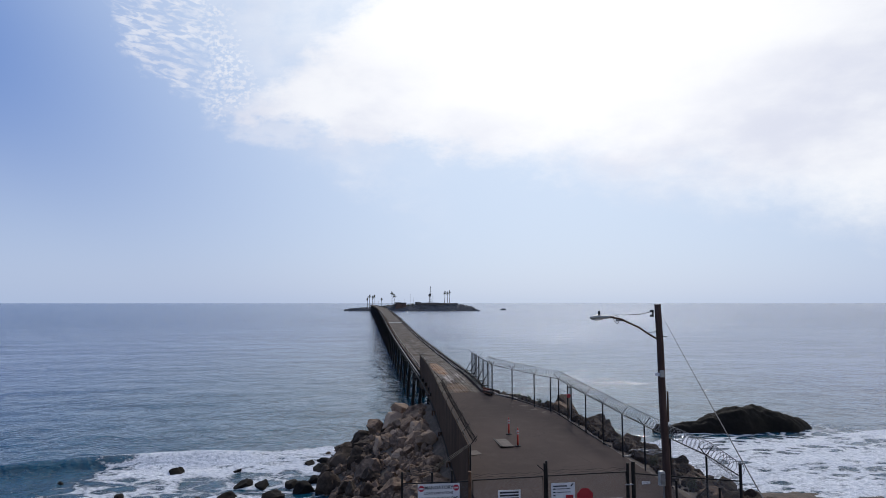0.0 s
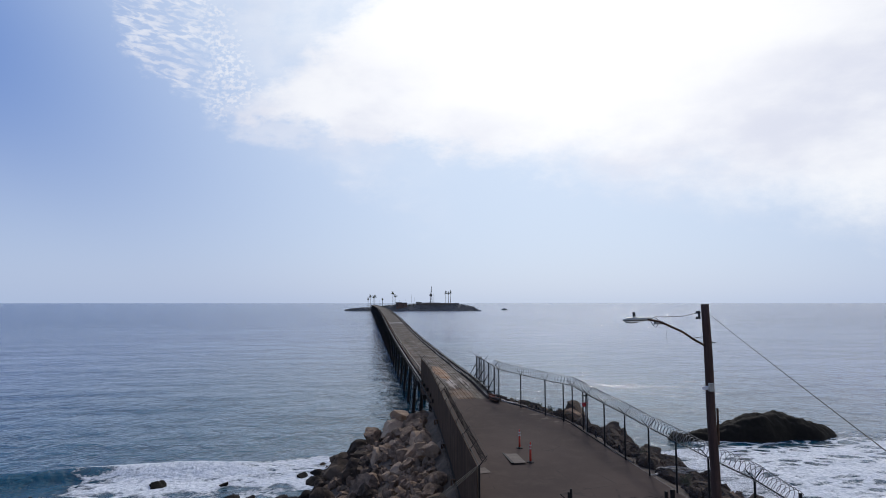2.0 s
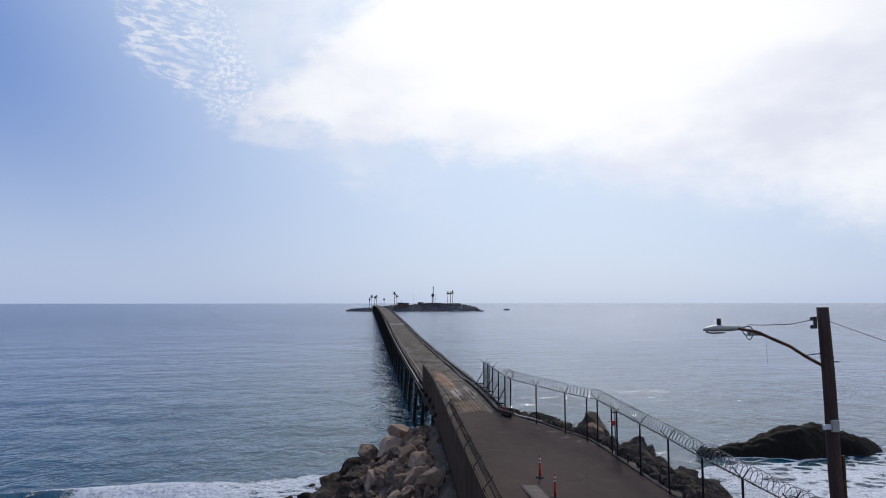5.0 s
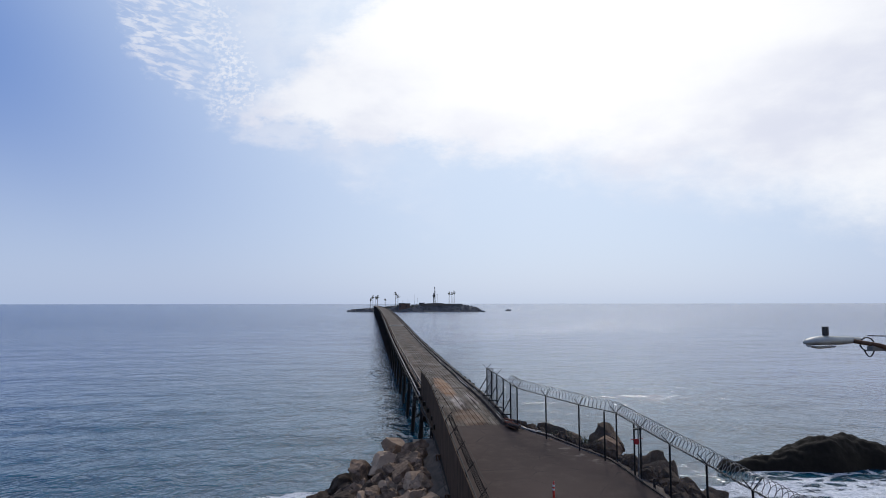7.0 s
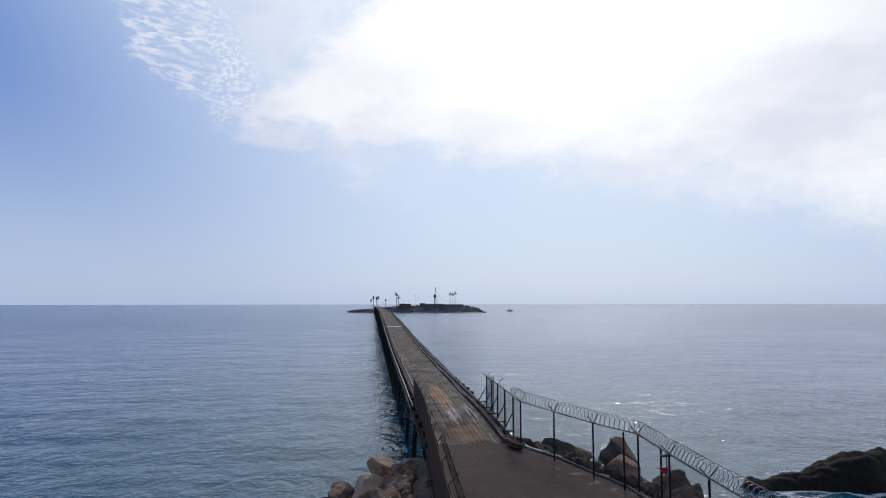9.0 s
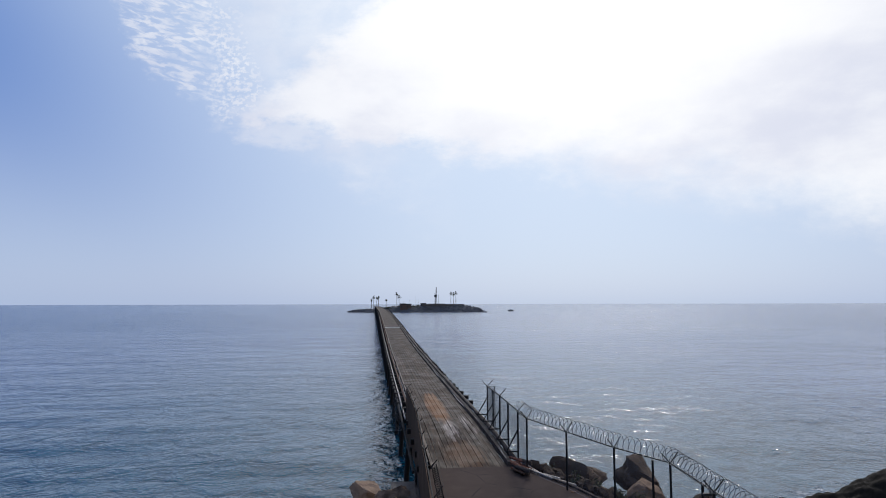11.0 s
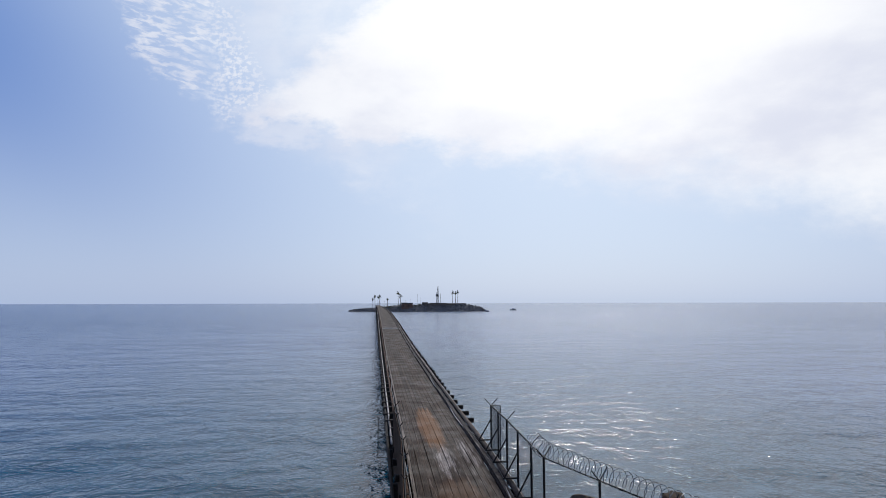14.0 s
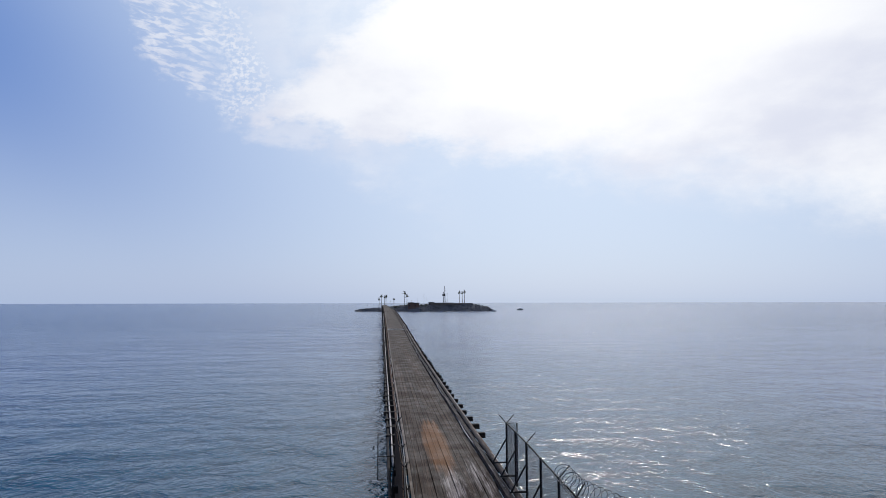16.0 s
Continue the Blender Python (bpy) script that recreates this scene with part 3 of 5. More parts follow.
def riprap(count, place, group):
    done = []
    for _ in range(count * 12):
        if len(done) >= count:
            break
        x, y, r, wet = place()
        if any((x - a) ** 2 + (y - b) ** 2 < (0.52 * (r + c)) ** 2 for a, b, c in done):
            continue
        z = ground_level(x, y)
        if z < -1.6:
            continue
        done.append((x, y, r))
        boulder(x, y, z + r * 0.22, r, wet or z < 0.5, (1.1, 1, 0.85), group)


def left_bank():
    y = rock_rng.uniform(31, 59.5)
    x = left_line(min(y, 58)) - 0.9 - rock_rng.random() * 8.4
    r = rock_rng.choice((0.42, 0.5, 0.58, 0.66, 0.75, 0.85, 1.0))
    return x, y, r, x < -6.3 + rock_rng.uniform(-0.9, 0.9)


def right_bank():
    y = rock_rng.uniform(27, 61)
    x = right_line(min(y, 54)) + 0.6 + rock_rng.random() ** 1.1 * 10.5
    r = rock_rng.choice((0.4, 0.5, 0.6, 0.75, 0.9))
    return x, y, r, rock_rng.random() < (0.72 if x < 9.5 else 0.95)


# the large ones that stand out
for x, y, z, s, wet in ((-7.9, 54.0, 1.35, 1.35, True), (-9.4, 53.0, 0.7, 1.5, True), (-6.6, 50.8, 2.0, 1.2, False), (-5.4, 54.9, 3.2, 1.25, False),
                        (-10.6, 54.8, -0.1, 1.0, True), (-8.4, 49.6, 1.1, 1.3, True), (-6.9, 56.6, 2.4, 1.3, False), (-4.6, 57.2, 3.7, 1.15, False),
                        (-3.9, 52.4, 4.1, 1.1, False), (-5.0, 46.8, 3.3, 1.1, False), (-7.6, 45.6, 1.8, 1.4, False), (-10.6, 47.2, 0.3, 1.2, True)):
    boulder(x, y, z, s, wet, (1, 1, 0.85), "riprap boulders on the north bank")
for x, y, z, s, wet in ((7.9, 60.2, 3.35, 1.8, True), (6.4, 58.6, 2.9, 1.3, True), (12.2, 61.3, 2.85, 1.85, True), (8.9, 60.6, 1.2, 2.0, True), (12.4, 61.0, 0.4, 2.2, True), (13.9, 57.4, 1.7, 1.6, True), (12.6, 53.6, 2.2, 1.4, True),
                        (9.4, 54.6, 3.9, 1.2, False), (7.2, 56.4, 3.6, 1.4, True), (10.6, 50.0, 3.3, 1.3, True), (12.4, 47.6, 2.3, 1.2, True),
                        (9.3, 45.6, 3.7, 0.9, True), (10.6, 43.0, 3.1, 1.05, True), (11.2, 40.2, 2.8, 1.0, False), (9.2, 40.6, 3.9, 0.95, True),
                        (8.8, 37.6, 4.0, 0.85, False), (12.4, 37.4, 2.2, 1.15, True), (13.6, 42.6, 1.5, 1.3, True), (14.8, 48.0, 0.9, 1.3, True), (10.4, 31.0, 3.3, 1.2, True)):
    boulder(x, y, z, s, wet, (1.2, 1.1, 0.78), "riprap boulders on the south bank")
riprap(160, left_bank, "riprap boulders on the north bank")
riprap(95, right_bank, "riprap boulders on the south bank")


def rubble_bank(name, place, count, label, mat):
    """Small broken stones that fill the gaps between the boulders."""
    seed = boulder_mesh("stone_seed", 31, ROCK, 10, 1)
    bv, bf = [v.co.copy() for v in seed.vertices], [tuple(p.vertices) for p in seed.polygons]
    sh = Shape()
    for _ in range(count):
        x, y, r, wet = place()
        z, r = ground_level(x, y), rock_rng.choice((0.14, 0.18, 0.24, 0.3, 0.38, 0.5))
        if z < -0.3:
            continue
        m = Matrix.LocRotScale((x, y, z + r * 0.25), Euler([rock_rng.uniform(0, 6.3) for _ in range(3)]), (r * 1.2, r, r * 0.8))
        k = len(sh.v)
        sh.v += [tuple(m @ v) for v in bv]
        sh.f += [tuple(k + q for q in f) for f in bf]
    return tagged(new(name, sh.mesh(name, mat)), label, "stones", kind="stuff")


rubble_bank("rubble", left_bank, 1500, "small broken brown stones between the boulders", ROCK)
rubble_bank("rubble", right_bank, 1300, "small dark broken stones between the boulders", DAMPROCK)

for x, y, s in ((-22.9, 53.4, 0.85), (-18.3, 53.2, 0.45), (-16.9, 49.2, 0.8), (-15.5, 48.8, 0.7), (-13.3, 48.8, 0.8), (-12.3, 47.6, 0.9), (-11.7, 49.6, 0.9), (-30.8, 51.6, 0.35),
                (-11.4, 53.0, 0.95), (-12.6, 54.6, 0.6), (-11.6, 55.4, 0.8), (-14.4, 46.8, 0.9), (-17.4, 46.4, 0.8), (-19.6, 46.0, 0.6), (-25.0, 47.5, 0.5)):
    boulder(x, y, -0.05, s, True, (1.2, 1, 0.75), "rocks awash off the beach", "black wet rock awash in the surf")


def sea_rock():
    """The long black reef off the south side: a humped whale-back with a broken low tail."""
    bm = bmesh.new()
    bmesh.ops.create_grid(bm, x_segments=150, y_segments=60, size=1.0)
    prof_x = [-11.5, -10.3, -9.4, -8.5, -7.2, -5.6, -4.1, -2.6, -1.4, -0.5, 0.6, 2.2, 4.0, 5.9, 7.3, 8.2]
    prof_z = [0.6, 1.0, 0.55, 0.7, 1.0, 1.1, 1.75, 2.3, 2.55, 2.38, 2.62, 2.2, 1.65, 1.1, 0.6, 0.0]
    for v in bm.verts:
        x, y = v.co.x * 10.4 - 1.6, v.co.y * 3.4
        top = float(np.interp(x, prof_x, prof_z))
        half = 1.0 + 1.15 * smoothstep(x, -9, -2) * (1 - smoothstep(x, 3, 8.5))
        yy = y + 0.5 * noise.noise(Vector((x * 0.35, 0, 9)))
        shape_z = top * max(0.0, 1 - abs(yy / half) ** (2.4 if yy < 0 else 1.8))
        strata = 0.16 * math.sin(7.0 * (0.35 * x + y + 0.8 * noise.noise(Vector((x * 0.4, y * 0.5, 1)))))
        ridge = 0.22 * (0.5 - abs(noise.noise(Vector((x * 0.7 + 3, y * 1.2, 7))))) - 0.06 + 0.14 * noise.noise(Vector((x * 0.9, y * 1.4, 2))) + 0.11 * noise.noise(Vector((x * 2.4, y * 2.8, 4))) + 0.10 * noise.noise(Vector((x * 5, y * 6, 4))) + 0.3 * strata
        edge = max(abs(v.co.x), abs(v.co.y))
        v.co = Vector((x, y, shape_z + ridge * min(1, 0.7 * shape_z + 0.3) - 0.25 - 1.6 * smoothstep(edge, 0.8, 1.0)))
    me = bpy.data.meshes.new("sea_rock")
    bm.to_mesh(me)
    bm.free()
    me.materials.append(WETROCK)
    me.polygons.foreach_set("use_smooth", [True] * len(me.polygons))
    ob = new("sea_rock", me)
    ob.location = (SEA_ROCK[0], SEA_ROCK[1], 0.2)
    tagged(ob, "long black wet rock standing in white surf", "rock")


sea_rock()


# ---------------------------------------------------------------- fences
def arm_shape(x, y, z, dx, dy, size=0.42, both=True):
    sh = Shape()
    for s in ((1, -1) if both else (1,)):
        sh.tube([(x, y, z - 0.05), (x + s * dx * size, y + s * dy * size, z + size * 0.95)], 0.022, 5)
    return sh


def wire_panel(name, parent, a, b, mat, label=""):
    """A sheet of woven wire between two posts: a and b are (x, y, z low, z high)."""
    sh = Shape().quad((a[0], a[1], a[2]), (b[0], b[1], b[2]), (b[0], b[1], b[3]), (a[0], a[1], a[3]))
    ob = part(name, sh, mat, parent, label)
    w = math.hypot(b[0] - a[0], b[1] - a[1])
    uv_plane(ob.data, [(0, a[2]), (w, b[2]), (w, b[3]), (0, a[3])])
    return ob


def coil_shape(line, radius, pitch):
    """A razor-wire concertina along a line of points."""
    pts = [Vector(p) for p in line]
    out, phase = [], 0.0
    for a, b in zip(pts, pts[1:]):
        d = b - a
        t = d.normalized()
        side = t.cross(Vector((0, 0, 1))).normalized()
        up = side.cross(t)
        steps = max(2, int(d.length / pitch * 12))
        for i in range(steps):
            wob = 1 + 0.10 * noise.noise((a + d * (i / steps)) * 1.3)
            out.append(a + d * (i / steps) + (side * math.cos(phase) + up * math.sin(phase)) * radius * wob)
            phase += 2 * math.pi / 12
    return Shape().tube(out, 0.0135, 3)


RIGHT_POSTS = [(7.0, 24.9, 7.25, 1), (7.05, 27.4, 7.02, 3), (6.75, 30.0, 7.18, 3), (6.6, 32.4, 7.33, 3), (6.5, 34.9, 7.45, 3), (6.5, 37.7, 7.60, 3),
               (6.47, 40.5, 7.70, 3), (6.55, 43.5, 7.81, 3), (6.5, 44.1, 7.82, 0), (6.62, 46.5, 7.93, 3), (6.07, 46.8, 7.93, 0), (5.32, 48.65, 8.03, 3), (4.16, 51.2, 8.15, 3),
               (3.02, 53.8, 8.27, 3)]
PIER_POSTS = [(3.02, 55.6, 8.32, 2), (3.03, 57.9, 8.36, 0), (3.06, 60.2, 8.40, 2), (3.06, 62.2, 8.40, 0), (3.08, 64.2, 8.40, 3)]


def right_fence():
    f = thing("chain_link_fence", "black steel chain-link fence topped with razor wire coils", "fence", (6.0, 40.0, 5.1))
    loc = lambda s: local(f, s)
    for i, (x, y, top, arms) in enumerate(RIGHT_POSTS):
        p = part("post", loc(Shape().tube([(x, y, level(y) - 0.5), (x, y, top)], 0.045 if arms != 1 else 0.06, 8)), BLACKSTEEL, f)
        part("footing", loc(Shape().tube([(x, y, level(y) - 0.5), (x, y, level(y) - 0.02)], 0.12, 8)), CONCRETE, p)
        if arms == 3:
            j = min(i + 1, len(RIGHT_POSTS) - 1)
            d = (Vector(RIGHT_POSTS[j][:2]) - Vector(RIGHT_POSTS[max(0, i - 1)][:2])).normalized()
            part("wire_arm", loc(arm_shape(x, y, top, d.y, -d.x, 0.36)), BLACKSTEEL, f)
    line = [p for p in RIGHT_POSTS if p[3] in (1, 3)]
    for a, b in zip(line, line[1:]):
        za, zb = (a[2] if a[3] != 1 else a[2] - 0.45), b[2]
        part("top_rail", loc(Shape().tube([(a[0], a[1], za - 0.04), (b[0], b[1], zb - 0.04)], 0.026, 6)), BLACKSTEEL, f)
        sh = Shape()
        n = 8
        sh.tube([(a[0] + (b[0] - a[0]) * k / n, a[1] + (b[1] - a[1]) * k / n, level(a[1] + (b[1] - a[1]) * k / n) + 0.12 - 0.06 * math.sin(math.pi * k / n)) for k in range(n + 1)], 0.006, 4)
        part("tension_wire", loc(sh), GALV, f)
        o = f.location
        wire_panel("wire_mesh", f, (a[0] - o.x, a[1] - o.y, level(a[1]) + 0.08 - o.z, za - 0.04 - o.z), (b[0] - o.x, b[1] - o.y, level(b[1]) + 0.08 - o.z, zb - 0.04 - o.z), WIRE_OPEN, "open woven steel wire")
    # the coil rests in the arms
    track = [(p[0], p[1], p[2] + 0.26) for p in line[1:]] + [(3.02, 55.2, 8.60)]
    part("razor_wire", loc(coil_shape(track, 0.31, 0.27)), GALV, f, "loose coils of bright razor wire", True)
    track = [(7.05, 27.4, 7.28), (7.0, 25.0, 6.95)]
    part("razor_wire", loc(coil_shape(track, 0.32, 0.24)), GALV, f, "sagging coils of bright razor wire", True)
    # short return to the gate post
    part("top_rail", loc(Shape().tube([(7.0, 24.9, 6.58), (3.0, 26.0, 6.72)], 0.028, 6)), BLACKSTEEL, f)
    for x, y, t in ((6.2, 25.1, 6.3), (4.6, 25.55, 6.5)):
        part("post", loc(Shape().tube([(x, y, level(y) - 0.4), (x, y, t)], 0.045, 8)), BLACKSTEEL, f)
    o = f.location
    wire_panel("wire_mesh", f, (7.0 - o.x, 24.9 - o.y, 4.6 - o.z, 6.56 - o.z), (3.0 - o.x, 26.0 - o.y, 4.75 - o.z, 6.7 - o.z), WIRE_OPEN)
    # bottom board along the verge
    pts = [(right_line(y) + 0.05, y, level(y) + 0.05) for y in np.arange(37.0, 54.0, 0.9)]
    part("kickboard", loc(Shape().tube(pts, 0.07, 5)), TIMBER, f, "weathered edge timber")


right_fence()


def pier_fence():
    """Outrigger fence beside the shore end of the pier."""
    f = thing("outrigger_fence", "black steel mesh fence braced out from the pier side", "fence", (3.05, 60.0, 6.0))
    loc = lambda s: local(f, s)
    for i, (x, y, top, arms) in enumerate(PIER_POSTS):
        part("post", loc(Shape().tube([(x, y, level(y) - 0.9), (x, y, top)], 0.05, 8)), BLACKSTEEL, f)
        if y > 55:
            zb = level(y) + 0.46
            part("brace", loc(Shape().tube([(2.40, y, zb), (x, y, zb + 1.12)], 0.035, 6)), BLACKSTEEL, f)
            part("outrigger", loc(Shape().tube([(2.35, y, zb), (x + 0.05, y, zb)], 0.04, 6)), BLACKSTEEL, f)
        if arms == 3:
            part("wire_arm", loc(arm_shape(x, y, top, 1, 0, 0.36)), BLACKSTEEL, f)
        elif arms == 2:
            part("wire_arm", loc(arm_shape(x, y, top, 1, 0, 0.38, False)), BLACKSTEEL, f)
    o = f.location
    posts = [RIGHT_POSTS[-1]] + PIER_POSTS
    for a, b in zip(posts, posts[1:]):
        part("top_rail", loc(Shape().tube([(a[0], a[1], a[2] - 0.04), (b[0], b[1], b[2] - 0.04)], 0.035, 6)), BLACKSTEEL, f)
        wire_panel("wire_mesh", f, (a[0] - o.x, a[1] - o.y, level(a[1]) - 0.3 - o.z, a[2] - 0.05 - o.z), (b[0] - o.x, b[1] - o.y, level(b[1]) - 0.3 - o.z, b[2] - 0.05 - o.z), WIRE_DENSE, "fine dark steel mesh")
    # end wing across the pier side
    x0, x1, y, z0, z1 = 3.08, 3.60, 64.25, 5.4, 8.34
    part("wing_frame", loc(Shape().tube([(x0, y, z0), (x1, y, z0), (x1, y, z1), (x0, y, z1)], 0.03, 6)), BLACKSTEEL, f)
    wire_panel("wire_mesh", f, (x0 - o.x, y - o.y, z0 - o.z, z1 - o.z), (x1 - o.x, y - o.y, z0 - o.z, z1 - o.z), WIRE_DENSE)


pier_fence()


def left_fence():
    f = thing("screen_fence", "tall dark screened fence with barbed wire along the road", "fence", (-2.3, 45.0, 5.0))
    loc = lambda s: local(f, s)
    ys = [30.9, 33.6, 36.3, 39.4, 42.6, 45.6, 48.5, 51.4, 54.2, 57.0, 59.6, 62.0, 64.4, 66.9]
    top = lambda y: level(y) + float(np.interp(y, [30, 48, 58, 66], [2.02, 2.0, 1.78, 1.92]))
    foot = left_foot
    for i, y in enumerate(ys):
        x = left_line(y)
        part("post", loc(Shape().tube([(x + 0.06, y, foot(y) - 0.3), (x + 0.06, y, top(y))], 0.045, 8)), BLACKSTEEL, f)
        if y < 50:
            part("wire_arm", loc(Shape().tube([(x + 0.06, y, top(y) - 0.05), (x + 0.40, y, top(y) + 0.36)], 0.022, 5)), BLACKSTEEL, f)
        else:
            part("wire_arm", loc(arm_shape(x + 0.06, y, top(y), 1, 0, 0.28 if y > 66 else 0.15)), BLACKSTEEL, f)
        if i:
            q = ys[i - 1]
            xq = left_line(q)
            part("top_rail", loc(Shape().tube([(xq + 0.05, q, top(q) - 0.03), (x + 0.05, y, top(y) - 0.03)], 0.026, 6)), BLACKSTEEL, f)
            sh = Shape()
            for dx in (0.0, -0.03):
                sh.v += [(xq + dx, q, foot(q)), (x + dx, y, foot(y)), (x + dx, y, top(y) - 0.06), (xq + dx, q, top(q) - 0.06)]
            sh.f += [(0, 1, 2, 3), (7, 6, 5, 4), (0, 4, 5, 1), (3, 2, 6, 7), (0, 3, 7, 4), (1, 5, 6, 2)]
            part("screen_panel", loc(sh), SCREEN, f, "dark brown slatted privacy screen")
            for k in range(3):
                e = 0.12 + 0.12 * k
                pts = [(xq + 0.06 + e, q, top(q) + e * 1.06), ((xq + x) / 2 + 0.06 + e, (q + y) / 2, (top(q) + top(y)) / 2 + e * 1.06 - 0.03), (x + 0.06 + e, y, top(y) + e * 1.06)]
                part("barbed_wire", loc(Shape().tube(pts, 0.008, 3)), BLACKSTEEL, f)
            if y < 50:
                part("wire_netting", loc(coil_shape([(xq + 0.28, q, top(q) + 0.16), (x + 0.28, y, top(y) + 0.16)], 0.11, 0.22)), BLACKSTEEL, f, "", True)
    pts = [(left_line(y) - 0.22, y, foot(y) + 0.04 + 0.03 * math.sin(y * 1.3)) for y in np.arange(29, 57.5, 1.2)]
    pipe = thing("drain_pipe", "thin weathered brown pipe along the foot of the screened fence", "pipe", (-2.6, 44.0, 4.6))
    part("pipe_run", local(pipe, Shape().tube(pts, 0.030, 7)), TIMBER, pipe, "", True)
    for y in (33.0, 39.0, 45.0, 51.0):
        x, z = left_line(y) - 0.22, foot(y)
        part("pipe_clip", local(pipe, Shape().quadbox(x - 0.09, y - 0.04, z - 0.25, x + 0.2, y + 0.04, z + 0.11)), RUST, pipe)
    # wall that the screen stands on
    sh = Shape()
    yy = list(np.arange(26.0, 57.6, 1.0))
    for y in yy:
        x = left_line(y)
        sh.v += [(x - 0.10, y, foot(y) - 1.2), (x + 0.14, y, foot(y) - 1.2), (x + 0.14, y, level(y) - 0.02), (x - 0.05, y, foot(y) + 0.02)]
    for j in range(len(yy) - 1):
        for i in range(4):
            a, b = j * 4 + i, j * 4 + (i + 1) % 4
            sh.f.append((a, a + 4, b + 4, b))
    sh.f += [(0, 1, 2, 3), tuple(len(sh.v) - 1 - i for i in range(4))]
    tagged(new("retaining_wall", sh.mesh("retaining_wall", DARKTIMBER)), "low dark timber wall under the screened fence", "wall", kind="structure")
    # side panel at the seaward end
    g = thing("side_panel_gate", "small black steel frame panel standing off the pier side", "gate", (-2.4, 68.2, 5.0))
    x0, x1, y, z0, z1 = -3.02, -2.36, 68.2, 4.75, 7.15
    part("frame", local(g, Shape().tube([(x0, y, z0), (x1, y, z0), (x1, y, z1), (x0, y, z1), (x0, y, z0)], 0.03, 6)), BLACKSTEEL, g)
    part("mid_rail", local(g, Shape().tube([(x0, y, 5.95), (x1, y, 5.95)], 0.022, 6)), BLACKSTEEL, g)
    part("brace", local(g, Shape().tube([(x1, y, 5.2), (-1.95, 66.9, 5.5)], 0.03, 6)), BLACKSTEEL, g)
    o = g.location
    wire_panel("wire_mesh", g, (x0 - o.x, 0, z0 - o.z, z1 - o.z), (x1 - o.x, 0, z0 - o.z, z1 - o.z), WIRE_OPEN)


left_fence()


# ---------------------------------------------------------------- entrance gate and signs
def lettering(text, size, at, parent, mat, bold=0.0):
    c = bpy.data.curves.new("lettering", "FONT")
    c.body, c.size, c.align_x, c.align_y, c.extrude, c.offset = text, size, "CENTER", "CENTER", 0.001, bold
    ob = bpy.data.objects.new("lettering", c)
    scene.collection.objects.link(ob)
    bpy.context.view_layer.update()
    me = bpy.data.meshes.new_from_object(ob.evaluated_get(bpy.context.evaluated_depsgraph_get()))
    bpy.data.objects.remove(ob)
    me.materials.clear()
    me.materials.append(mat)
    t = new("lettering", me)
    t.parent = parent
    t.matrix_local = pose(*at, 90, 0, 0)
    return t


def disc_shape(x, y, z, r, sides, depth=0.006):
    sh = Shape()
    for yy in (y, y - depth):
        sh.v += [(x + r * math.cos(2 * math.pi * (i + 0.5) / sides), yy, z + r * math.sin(2 * math.pi * (i + 0.5) / sides)) for i in range(sides)]
    sh.f.append(tuple(range(sides)))
    sh.f.append(tuple(2 * sides - 1 - i for i in range(sides)))
    sh.f += [(i, sides + i, sides + (i + 1) % sides, (i + 1) % sides) for i in range(sides)]
    return sh


def sign(name, label, x0, x1, z0, z1, y):
    s = thing(name, label, "sign", ((x0 + x1) / 2, y, (z0 + z1) / 2), "signs on the gate")
    hw, hh = (x1 - x0) / 2, (z1 - z0) / 2
    part("board", Shape().quadbox(-hw, 0, -hh, hw, 0.012, hh), WHITE, s)
    return s, hw, hh


def bars(s, rows, mat=INK):
    """Unreadable lines: (x0, x1, z, height)."""
    for x0, x1, z, h in rows:
        part("print_bar", Shape().quadbox(x0, -0.004, z - h / 2, x1, -0.001, z + h / 2), mat, s)


